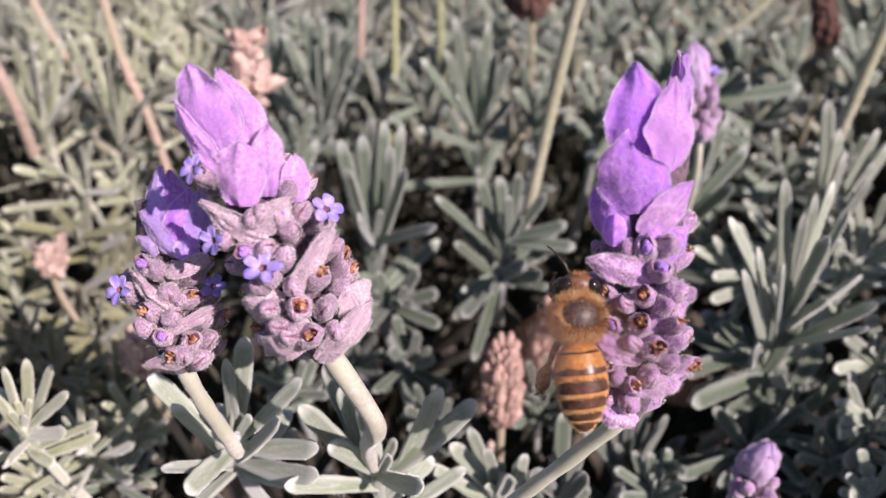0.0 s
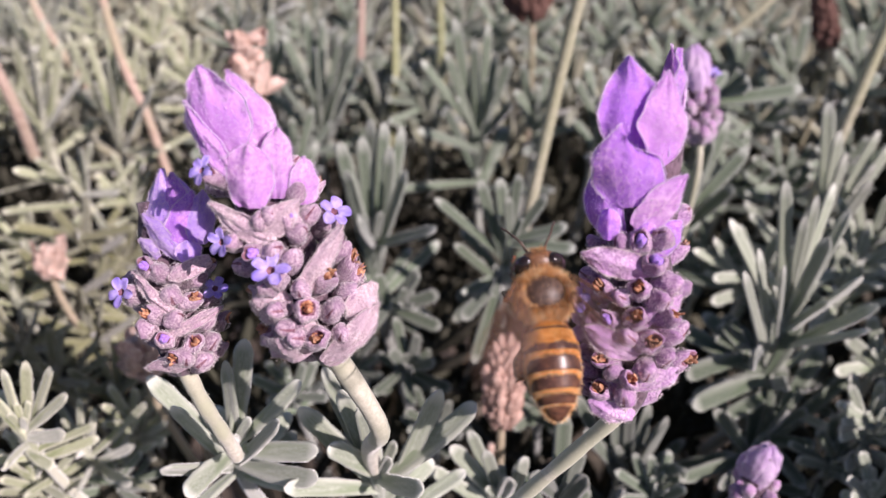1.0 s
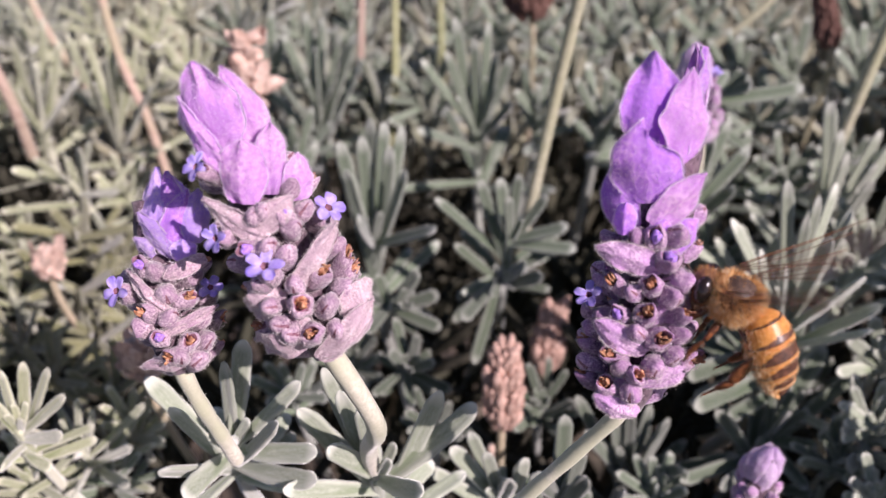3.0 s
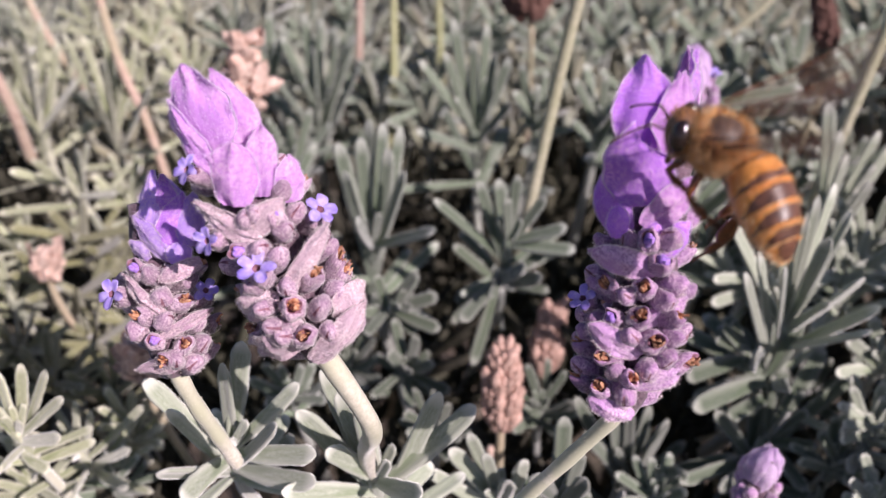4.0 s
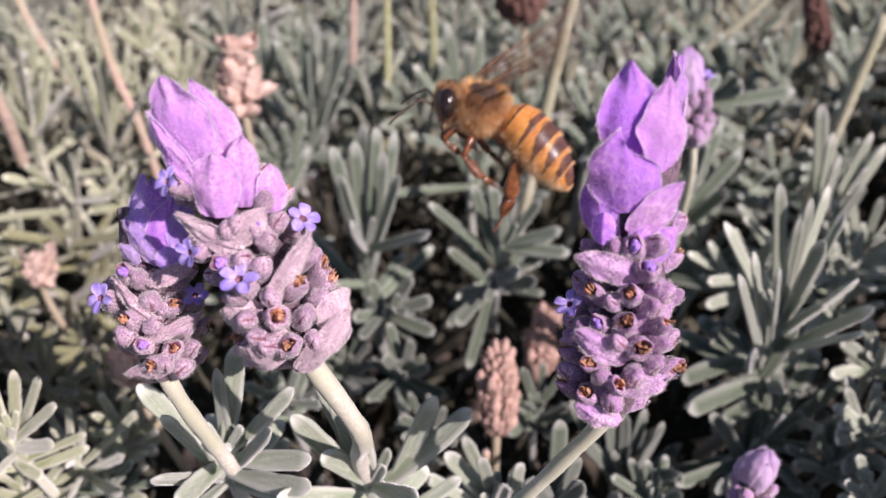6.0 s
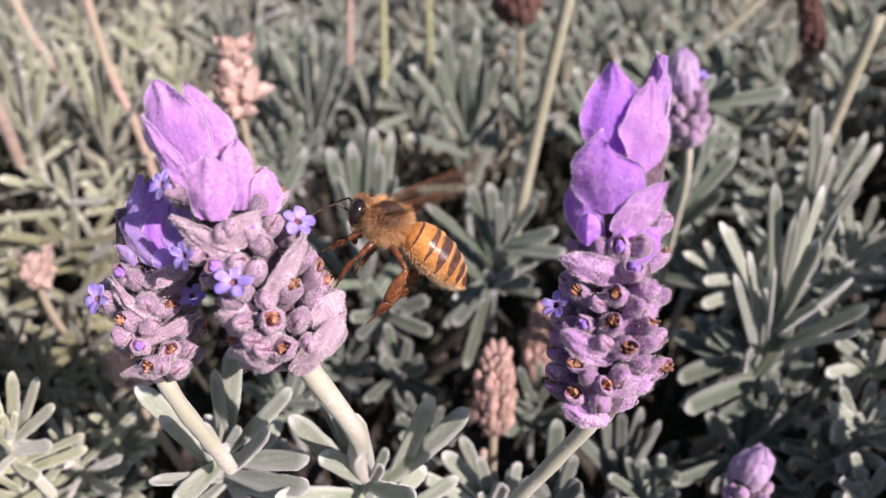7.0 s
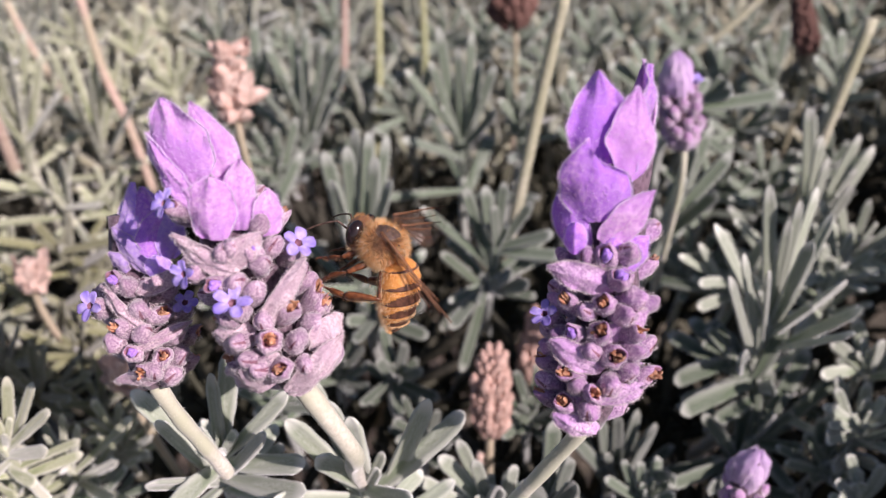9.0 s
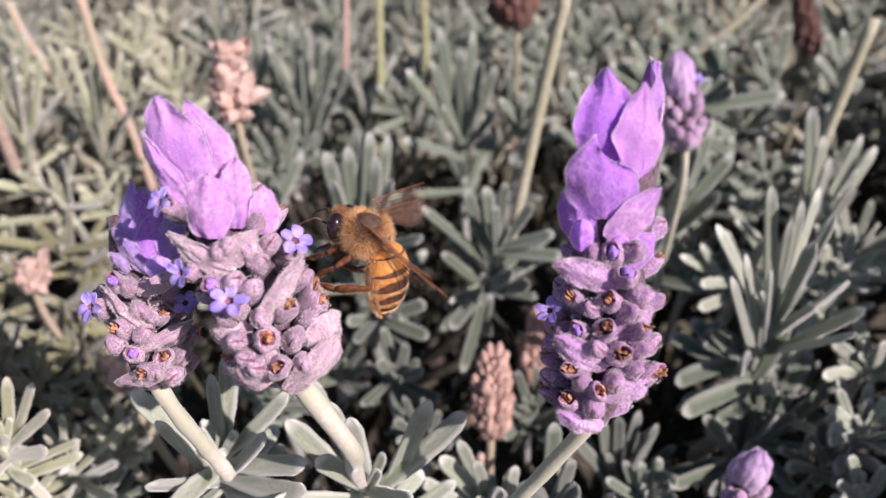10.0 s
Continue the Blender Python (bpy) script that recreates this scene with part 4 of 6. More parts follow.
    # leaves inside the bush, the shade of its depths put into their colour
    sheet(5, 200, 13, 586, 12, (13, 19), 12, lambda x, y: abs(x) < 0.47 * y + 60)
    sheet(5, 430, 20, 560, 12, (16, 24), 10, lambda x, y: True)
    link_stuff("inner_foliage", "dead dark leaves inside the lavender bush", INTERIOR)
    b = Build()
    for k in range(46):
        a, d = r.uniform(0, 6.283), r.uniform(40, 430)
        x, y = d * math.cos(a), 200 + d * math.sin(a)
        b.tube(bezier([(x, y, 590 - 200 * (d / 430) ** 2), (x * 0.75, 200 + (y - 200) * 0.75, 400 - 120 * (d / 430) ** 2), (x * 0.3, 200 + (y - 200) * 0.3, 150), (x * 0.12, 200 + (y - 200) * 0.12, -10)], 8),
               [2, 2.5, 3, 3.5, 4, 5, 6, 7, 8], 6)
    tagged(new("branches", b.mesh("branches", WOODY)), "woody lavender branches under the foliage", "branches", kind="stuff")


foliage()


# ---- lavender flower spikes ----
def calyx_mesh(name, mats, seed, closed):
    r = random.Random(seed)
    b = Build()
    prof = [(0.34, 0.0), (0.60, 0.35), (0.80, 0.95), (0.92, 1.6), (0.93, 2.05), (0.84, 2.4)]
    prof += [(0.70, 2.65), (0.50, 2.86), (0.28, 2.98), (0.05, 3.02)] if closed else [(0.66, 2.66), (0.55, 2.68), (0.46, 2.45), (0.36, 2.05), (0.06, 1.9)]
    n = 16
    rings = []
    for i, (rad, z) in enumerate(prof):
        ring = []
        for j in range(n):
            a = 2 * math.pi * j / n
            k = 1 + 0.05 * math.cos(a * 6) * (1 if i > 1 else 0) + 0.34 * noise.noise(Vector((math.cos(a) * 1.3, math.sin(a) * 1.3, z * 0.9 + seed * 1.37)))
            lip = (0.48 * math.cos(a + seed) + 0.18 * math.cos(a * 3 + seed)) * (1 if 5 <= i <= 7 and not closed else 0.5 if i == 4 else 0)
            if closed and i > 4:
                k *= 1 - 0.22 * abs(math.sin(a + seed)) * (1 if i < 8 else 0)
            ring.append((rad * k * math.cos(a), rad * k * math.sin(a), z + lip))
        rings.append(ring)
    b.rings(rings, (lambda i, j: 1 if (i >= 7 and not closed) or (closed and 4 <= i <= 7 and j == seed % 5 + 2) else 3 if i >= 4 else 0))
    for _ in range(700):
        a, i = r.uniform(0, 6.283), r.randrange(1, 7)
        f = r.random()
        rad = prof[i - 1][0] * (1 - f) + prof[i][0] * f
        z = prof[i - 1][1] * (1 - f) + prof[i][1] * f
        d = Vector((math.cos(a), math.sin(a), r.uniform(-0.2, 1.2)))
        b.hair((rad * math.cos(a), rad * math.sin(a), z), d, r.uniform(0.08, 0.27), 0.022, 2, r)
    return b.mesh(name, mats)


CALYX = {(s, tone): [calyx_mesh("calyx", [M[tone], M["throat"], M["wool"], M["lip_grey" if tone == "calyx" else "lip"]], k + (5 if s == "g" else 0), s == "g") for k in range(5)] for s in "og" for tone in ("calyx", "calyx_violet", "calyx_pale")}
DRIED = {s: [calyx_mesh("calyx", [M[s], M["throat"], M[s], M[s]], k + 20, True) for k in range(2)] for s in ("dried", "dark")}
DRIED["husk"] = [calyx_mesh("calyx", [M["husk"], M["husk"], M["husk"], M["husk"]], k + 30, False) for k in range(3)]


def withered_mesh(seed):
    """Shrivelled shreds of a spent corolla in the mouth of its calyx."""
    r = random.Random(seed)
    b = Build()
    for k in range(7):
        a = k * 0.9 + r.uniform(-0.5, 0.5)
        d = r.uniform(0.05, 0.34)
        p = Vector((d * math.cos(a), d * math.sin(a), 2.30))
        q = p + Vector((r.uniform(-0.3, 0.3), r.uniform(-0.3, 0.3), r.uniform(0.35, 1.05)))
        wide = r.uniform(0.16, 0.30)
        b.tube(bezier([p, p.lerp(q, 0.5) + Vector((r.uniform(-0.2, 0.2), r.uniform(-0.2, 0.2), 0)), q], 6),
               [wide * f * r.uniform(0.75, 1.25) for f in (0.6, 0.9, 1.0, 1.05, 0.9, 0.7, 0.3)], 6, 0, r.uniform(0.25, 0.6))
    return b.mesh("withered_corolla", M["withered"])


def bud_mesh(seed):
    b = Build()
    b.ball((0, 0, 2.35), (0.55, 0.48, 0.58), 12, 8, 0, 0.5, seed)
    b.ball((0.22, 0.12, 2.62), (0.28, 0.32, 0.44), 8, 6, 0, 0.4, seed + 2)
    return b.mesh("violet_bud", M["bud"])


def lobe(b, a, length, width, z, tilt):
    """One blunt, notched petal lobe that spreads from the tube's mouth."""
    n = 6
    top, low = [], []
    for i in range(n + 1):
        s = i / n
        w = width * (0.55 + 0.6 * math.sin(math.pi * min(1, s * 0.72 + 0.14))) * (1 if s < 0.8 else math.sqrt(max(0.05, 1 - ((s - 0.8) / 0.21) ** 2)))
        for cx in (-0.5, -0.2, 0.2, 0.5):
            rad = 0.30 + s * length
            x, y = rad, cx * w
            zz = z + tilt * s * length - 0.25 * s * s * length + 0.10 * abs(cx) * 2 * w
            p = (x * math.cos(a) - y * math.sin(a), x * math.sin(a) + y * math.cos(a))
            top.append((*p, zz))
            low.append((*p, zz - 0.06))
    m = (n + 1) * 4
    faces = []
    for i in range(n):
        for j in range(3):
            q = (i * 4 + j, i * 4 + j + 1, i * 4 + j + 5, i * 4 + j + 4)
            faces += [q, tuple(m + k for k in reversed(q))]
        for e in (0, 3):
            faces.append((i * 4 + e, i * 4 + 4 + e, m + i * 4 + 4 + e, m + i * 4 + e))
    faces += [(n * 4 + j, n * 4 + j + 1, m + n * 4 + j + 1, m + n * 4 + j) for j in range(3)]
    b.add(top + low, faces)


def floret_meshes(seed):
    r = random.Random(seed)
    tube = Build()
    tube.rings([[(rad * math.cos(k * 0.6283), rad * math.sin(k * 0.6283), z) for k in range(10)] for rad, z in ((0.35, 1.8), (0.38, 2.6), (0.46, 3.1), (0.5, 3.25), (0.36, 3.2), (0.28, 2.9), (0.05, 2.7))],
               lambda i, j: 1 if i >= 4 else 0)
    lobes = []
    for k in range(5):
        b = Build()
        lobe(b, k * 1.257 + r.uniform(-0.12, 0.12), r.uniform(0.95, 1.2), r.uniform(0.70, 0.88), 3.22, r.uniform(0.25, 0.7))
        lobes.append(b.mesh("petal", M["floret"]))
    return tube.mesh("floret_tube", [M["floret"], M["throat"]]), lobes


WITHERED = [withered_mesh(k * 7 + 1) for k in range(4)]
BUD = [bud_mesh(k * 3) for k in range(2)]
FLORET = [floret_meshes(k + 40) for k in range(3)]


spike_length, crest_from, lean, calyx_tone, bract_tone = {}, {}, {}, {}, {}


def calyx(flower, a, h, radius, size, state):
    a = radians(a)
    out_dir = Vector((math.sin(a), -math.cos(a), 0))
    axis = (out_dir + Vector((rng.uniform(-0.15, 0.15), 0, rng.uniform(0.3, 0.75)))).normalized()
    if state == "f":
        axis = (out_dir * 0.45 + Vector((rng.uniform(-0.35, 0.35), -0.6, rng.uniform(0.3, 0.9)))).normalized()
    at = out_dir * (radius + 0.25) + Vector((0, 0, h)) - axis * 2.55 * size
    m = frame_to(at, axis, (rng.uniform(-1, 1), rng.uniform(-1, 1), 0.2)) @ Matrix.Diagonal((size * rng.uniform(0.74, 0.92), size * rng.uniform(0.80, 0.96), size, 1))
    c = part("calyx", rng.choice(CALYX["g" if state == "g" else "o", calyx_tone.get(flower.name, "calyx_violet")]), flower, m)
    if state == "o":
        part("withered_corolla", rng.choice(WITHERED), c, None, "shrivelled rust-brown corolla")
    elif state == "v":
        part("violet_bud", rng.choice(BUD), c, None, "closed violet bud")
    elif state == "f":
        tube, lobes = rng.choice(FLORET)
        part("floret_tube", tube, c)
        for me in lobes:
            part("petal", me, c, None, "open blue-violet petal")
    return c


def spike_radius(h, length, radius):
    table = ((0, 0.55), (0.06, 0.8), (0.15, 1), (0.3, 1.02), (0.45, 0.95), (0.6, 0.85), (0.75, 0.75), (0.9, 0.55), (1, 0.2))
    f = max(0, min(1, h / length))
    for (a, p), (b, q) in zip(table, table[1:]):
        if f <= b:
            return radius * (p + (q - p) * (f - a) / (b - a))
    return radius * 0.2


def bract_build(base, tip, width, cup, roundness, seed, hair_mi=1, bow=0.065, skew=0.0, centre=0.0, rim=1):
    """A cupped, crinkled bract from base to tip with thickness, wavy margin and a rim of down."""
    r = random.Random(seed)
    base, tip = Vector(base), Vector(tip)
    along = tip - base
    length = along.length
    y = along.normalized()
    mid = (base + tip) / 2
    face = Vector(((mid.x - centre) * 0.5, mid.y if abs(mid.y) > 0.8 else -1.0, 0))
    if face.length < 0.3:
        face = Vector((0, -1, 0))
    z = (face - y * face.dot(y)).normalized()
    x = y.cross(z)
    sharp, peak, foot = 1.75 + 2.6 * roundness, 0.40 + 0.12 * roundness, 0.42 + 0.15 * roundness
    columns = (-1, -0.95, -0.88, -0.75, -0.58, -0.4, -0.22, -0.06, 0.1, 0.26, 0.44, 0.6, 0.75, 0.88, 0.95, 1)
    ns, nw = 22, 15
    top, low = [], []
    ph = r.uniform(0, 6.28)
    keel = r.uniform(-0.2, 0.2)
    for i in range(ns + 1):
        s = i / ns
        if s < peak:
            k = foot + (1 - foot) * math.sin(math.pi / 2 * s / peak) ** 0.8
        else:
            k = 1 - ((s - peak) / (1 - peak)) ** sharp
        w = width / 2 * max(0.03, k) * (1 + 0.08 * noise.noise(Vector((s * 3.5, seed * 1.9, 0))))
        for j in range(nw + 1):
            c = columns[j]
            frill = 0.04 * width * math.sin(s * 17 + ph + (2 if c > 0 else 0)) * abs(c) ** 5
            wave = 0.05 * width * math.sin(c * 2.5 + s * 6 + ph) * abs(c) + frill
            ridge = 0.05 * width * math.exp(-((c - keel) / 0.13) ** 2) * min(1, s * 2)
            veins = 0.018 * width * math.cos(c * 19 + s * 3) * (1 - abs(c))
            curl = 0.55 * w * max(0.0, abs(c) - 0.72) ** 1.3
            hgt = length * bow * math.sin(math.pi * s) - cup * w * c * c + curl + ridge + veins + wave + 0.10 * length * roundness * s * s
            hgt += 0.06 * length * noise.noise(Vector((c * 1.6, s * 2.6, seed * 1.3))) + 0.030 * length * noise.noise(Vector((c * 4, s * 6, seed * 2.3))) + 0.012 * length * noise.noise(Vector((c * 9, s * 13, seed * 3.3)))
            side = c * w * (1 + 0.12 * noise.noise(Vector((s * 4, 1 if c > 0 else 7, seed * 0.7))))
            pt = base + y * (s * length * (1 - skew * c)) + x * side + z * hgt
            top.append(pt)
            low.append(pt - z * 0.12)
    n = nw + 1
    m = (ns + 1) * n
    faces, slots = [], []
    for i in range(ns):
        for j in range(nw):
            f = (i * n + j, i * n + j + 1, (i + 1) * n + j + 1, (i + 1) * n + j)
            faces += [f, tuple(m + k for k in reversed(f))]
            slots += [hair_mi if (j < rim or j >= nw - rim) and i > 2 else 0, 0]
        for e in (0, nw):
            faces.append((i * n + e, (i + 1) * n + e, m + (i + 1) * n + e, m + i * n + e))
            slots.append(hair_mi)
    faces += [(ns * n + j, ns * n + j + 1, m + ns * n + j + 1, m + ns * n + j) for j in range(nw)]
    slots += [hair_mi] * nw
    b = Build()
    b.add(top + low, faces, slots)
    for _ in range(int(95 * length)):
        i, e = r.randrange(1, ns), r.choice((0, nw))
        f = r.random()
        pt = top[i * n + e].lerp(top[(i + 1) * n + e], f)
        d = x * (1 if e else -1) + z * r.uniform(-0.2, 0.9) + y * r.uniform(0, 0.8)
        b.hair(pt, d, r.uniform(0.07, 0.22), 0.022, hair_mi, r)
    for _ in range(int(105 * length * width)):
        pt = top[r.randrange(n, ns * n)]
        b.hair(pt + x * r.uniform(-0.15, 0.15) + y * r.uniform(-0.2, 0.2), z + y * r.uniform(-0.2, 0.8) + x * r.uniform(-0.4, 0.4), r.uniform(0.08, 0.22), 0.024, hair_mi, r)
    return b


BRACTS = [0]


def bract(flower, base, tip, width, cup, roundness, bow=0.065, skew=0.0, tone=""):
    BRACTS[0] += 1
    length = spike_length[flower.name]
    high = (base[2] + tip[2]) / 2 / length
    name = "crest_bract" if tone or high > crest_from[flower.name] else "bract"
    main = M[tone] if tone else M["crest"] if name == "crest_bract" else M[bract_tone[flower.name]]
    b = bract_build(base, tip, width, cup, roundness, BRACTS[0], bow=bow, skew=skew, centre=lean[flower.name] * high, rim=1)
    part(name, b.mesh(name, [main, M["rim"] if name == "crest_bract" else M["wool"]]), flower)


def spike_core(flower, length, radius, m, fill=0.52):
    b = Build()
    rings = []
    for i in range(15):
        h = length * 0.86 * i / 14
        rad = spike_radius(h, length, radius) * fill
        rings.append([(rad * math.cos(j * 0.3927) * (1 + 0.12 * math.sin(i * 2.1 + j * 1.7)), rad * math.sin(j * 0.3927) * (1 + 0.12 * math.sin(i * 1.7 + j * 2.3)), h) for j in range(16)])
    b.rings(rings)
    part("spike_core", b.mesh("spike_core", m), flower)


def lavender_flower(label, length, radius, foot, crest, straight, crest_side, stem, tones, bulge=0.0):
    flower = new("lavender_flower")
    calyx_tone[flower.name], bract_tone[flower.name] = tones
    tagged(flower, label, "flower", "lavender flowers in bloom")
    spike_length[flower.name], crest_from[flower.name], lean[flower.name] = length, crest, crest_side
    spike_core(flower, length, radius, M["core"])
    r = random.Random(int(length * 31))
    b = Build()
    foot = Vector(foot)
    knee = Vector((0, 0, -foot.length * 0.30)).lerp(foot * 0.33, straight) + Vector((bulge, 0, 0))
    path = bezier([(0, 0, 1.2), (0, 0, 0), knee, foot * 0.68 + (knee - foot * 0.33) * (0.1 if bulge else 0.5), foot, foot * 1.18], 24)
    b.tube(path, [stem * (1 + 0.06 * math.sin(k * 1.3)) for k in range(25)], 12)
    for _ in range(900):
        k = r.randrange(0, 24)
        p = path[k].lerp(path[k + 1], r.random())
        d = (path[k + 1] - path[k]).normalized()
        o = Matrix.Rotation(r.uniform(0, 6.283), 3, d) @ d.orthogonal().normalized()
        b.hair(p + o * stem * 0.92, o + d * r.uniform(-0.5, 0.5), r.uniform(0.08, 0.22), 0.03, 1, r)
    part("stem", b.mesh("stem", [M["stem"], M["wool_grey"]]), flower, None, "pale downy stem")
    # whorls round the far side
    h = length * 0.06
    while h < length * 0.66:
        for k in range(5):
            calyx(flower, 115 + k * 32 + r.uniform(-10, 10), h + r.uniform(-0.5, 0.5), spike_radius(h, length, radius), r.uniform(0.85, 1.0), r.choice("ggo"))
        h += 2.7
    return flower


flower_c = lavender_flower("upright lavender spike with violet crest bracts and withered florets", 26.3, 4.0, (-6.0, 6.8, -14.0), 0.52, 0.97, -3.0, 0.64, ("calyx_violet", "bract_violet"))
for a, h, size, state in (
    (-76, 2.7, 1.00, "o"),
    (-40, 3.0, 1.00, "o"),
    (-10, 4.4, 0.90, "o"),
    (5, 5.2, 1.05, "g"),
    (-13, 3.0, 0.95, "g"),
    (-76, 3.8, 0.90, "g"),
    (-76, 5.3, 0.90, "o"),
    (-76, 6.4, 0.85, "g"),
    (-40, 5.4, 1.00, "o"),
    (4, 7.3, 1.00, "o"),
    (26, 7.7, 1.00, "g"),
    (53, 5.6, 0.95, "o"),
    (23, 6.2, 1.00, "g"),
    (-76, 8.5, 0.95, "f"),
    (-40, 8.3, 0.85, "v"),
    (-14, 8.9, 1.05, "o"),
    (22, 9.2, 0.90, "o"),
    (9, 10.3, 1.05, "g"),
    (-54, 10.4, 0.90, "o"),
    (-16, 10.9, 1.00, "o"),
    (20, 11.4, 1.00, "g"),
    (-3, 12.8, 1.15, "v"),
    (-20, 14.1, 1.00, "v"),
    (4, 14.6, 1.00, "g"),
    (-72, 15.0, 0.90, "o"),
    (-76, 12.0, 0.70, "v"),
    (-76, 10.0, 0.90, "g"),
    (-28, 4.8, 0.80, "g"),
    (-33, 10.1, 0.80, "g"),
    (-20, 7.5, 0.90, "g"),
    (-42, 13.9, 0.80, "g"),
    (-59, 7.7, 0.90, "g"),
):
    calyx(flower_c, a, h, spike_radius(h, 26.3, 4.0), size, state)
bract(flower_c, (0.3, -0.6, 21.0), (0.2, -0.2, 26.7), 3.1, 0.3, 0, 0.06, 0, "crest")
bract(flower_c, (0.9, 1.4, 20.8), (0.3, 2.2, 27.0), 2.3, 0.3, 0, 0.06, 0, "crest_pink")
bract(flower_c, (0.6, -1.0, 18.4), (0.8, -0.6, 21.7), 2.3, 0.35, 0.2, 0.06, 0, "crest_lifted")
bract(flower_c, (-2.4, -2.0, 19.8), (-3.4, -1.7, 25.9), 4.3, 0.28, 0, 0.05, 0, "crest")
bract(flower_c, (-0.4, -2.2, 19.0), (-0.8, -1.7, 25.2), 3.7, 0.3, 0.05, 0.07, 0, "crest_pink")
bract(flower_c, (-1.9, -2.8, 16.1), (-3.3, -3.2, 20.9), 4.9, 0.35, 0.3, 0.06, 0.17, "crest")
bract(flower_c, (-1.5, -2.7, 14.6), (1.4, -2.3, 18.6), 2.6, 0.35, 0.1, 0.08, 0, "crest_pink")
bract(flower_c, (-2.9, -1.9, 13.6), (-4.6, -1.5, 18.2), 2.6, 0.5, 0.35, 0.08, 0, "crest")
bract(flower_c, (-3.3, -2.9, 13.7), (-3.6, -3.1, 16.0), 1.5, 0.7, 0.6, 0.1, 0, "crest")
bract(flower_c, (0.6, -2.2, 12.6), (1.5, -1.9, 15.4), 2.2, 0.6, 0.7, 0.1, 0, "crest")
bract(flower_c, (-0.8, -2.9, 13.2), (-0.9, -2.9, 15.2), 1.6, 0.7, 0.8, 0.1, 0, "crest")
bract(flower_c, (-0.1, -2.9, 11.9), (-5.1, -2.8, 12.7), 2.1, 0.35, 0.25, 0.16)
bract(flower_c, (-0.1, -3.1, 5.8), (-4.2, -2.8, 7.5), 2.0, 0.3, 0.45, 0.16)
bract(flower_c, (0.4, -2.3, 0.6), (-3.2, -2.6, 2.0), 1.6, 0.6, 0.8, 0.2)
bract(flower_c, (-0.8, -2.9, 7.7), (2.4, -2.1, 10.2), 1.8, 0.3, 0.5, 0.14)
bract(flower_c, (0.0, -2.8, 3.1), (3.5, -1.9, 5.4), 1.9, 0.3, 0.5, 0.14)
bract(flower_c, (-2.5, -2.4, 0.8), (-0.2, -2.9, 3.5), 2.6, 0.5, 0.9, 0.06)
flower_c_stem = [o for o in flower_c.children if o.name.startswith("stem")][0]
flower_a = lavender_flower("stout lavender spike with lilac crest bracts, leaning, on pale stem", 22.8, 4.20, (-4.9, 17.6, -20.2), 0.58, 0.35, 1.5, 0.82, ("calyx", "bract_pink"), 0.9)
for a, h, size, state in (
    (28, 11.7, 1.00, "v"),
    (11, 12.4, 0.90, "g"),
    (53, 13.0, 0.90, "g"),
    (56, 11.3, 0.90, "g"),
    (0, 10.1, 1.00, "g"),
    (31, 10.6, 0.90, "g"),
    (-8, 8.6, 1.05, "f"),
    (76, 10.2, 1.05, "f"),
    (-33, 16.3, 0.90, "f"),
    (-42, 11.6, 0.90, "f"),
    (35, 6.8, 1.05, "o"),
    (76, 6.8, 0.95, "o"),
    (76, 5.7, 0.90, "o"),
    (53, 5.0, 1.00, "g"),
    (28, 4.6, 1.05, "g"),
    (6, 5.5, 1.05, "o"),
    (2, 3.3, 1.05, "o"),
    (-24, 4.8, 1.00, "g"),
    (-18, 3.9, 1.00, "g"),
    (-19, 10.4, 0.90, "v"),
    (14, 9.3, 1.00, "g"),
    (8, 7.0, 0.90, "g"),
    (-23, 7.9, 0.90, "g"),
    (70, 8.7, 0.95, "g"),
    (76, 4.3, 0.90, "g"),
    (26, 2.7, 0.90, "g"),
    (-24, 6.2, 0.90, "g"),
    (-1, 12.3, 0.80, "g"),
    (76, 7.8, 0.80, "g"),
):
    calyx(flower_a, a, h, spike_radius(h, 22.8, 4.20), size, state)
bract(flower_a, (-0.6, 1.0, 16.6), (1.5, 1.6, 21.2), 4.7, 0.4, 0, 0.06, 0, "crest_lifted")
bract(flower_a, (2.3, -1.4, 16.0), (1.8, -0.8, 22.1), 2.7, 0.35, 0.05, 0.07, 0, "crest_pink")
bract(flower_a, (-0.2, -2.1, 16.8), (0.4, -1.5, 23.0), 4.8, 0.3, 0.08, 0.08, 0, "crest_pink")
bract(flower_a, (-0.6, -2.7, 15.2), (-1.4, -1.9, 21.3), 1.7, 0.35, 0, 0.08, 0, "crest_pink")
bract(flower_a, (-0.4, -3.0, 13.1), (1.5, -3.1, 17.1), 3.2, 0.4, 0.8, 0.08, 0, "crest_pink")
bract(flower_a, (1.5, -2.3, 12.9), (3.4, -2.1, 17.4), 2.3, 0.4, 0.5, 0.08, 0, "crest_pink")
bract(flower_a, (3.2, -1.9, 11.7), (4.2, -1.9, 14.9), 2.2, 0.5, 0.4, 0.08, 0, "crest_pink")
bract(flower_a, (0.1, -3.4, 10.3), (-2.7, -3.1, 14.6), 1.8, 0.4, 0.1, 0.1)
bract(flower_a, (-0.2, -3.4, 6.2), (5.0, -3.4, 9.7), 1.5, 0.4, 0.2, 0.12)
bract(flower_a, (-0.5, -2.6, 0.7), (4.9, -2.4, 3.4), 1.9, 0.6, 0.4, 0.2)
bract(flower_a, (-0.5, -3.4, 11.1), (3.0, -3.8, 12.4), 2.0, 0.3, 0.3, 0.1)
bract(flower_a, (-1.7, -3.1, 4.9), (-2.7, -3.1, 7.4), 3.4, 0.6, 0.9)
bract(flower_a, (-2.0, -2.6, 1.6), (-2.4, -3.4, 4.4), 4.7, 0.6, 1)
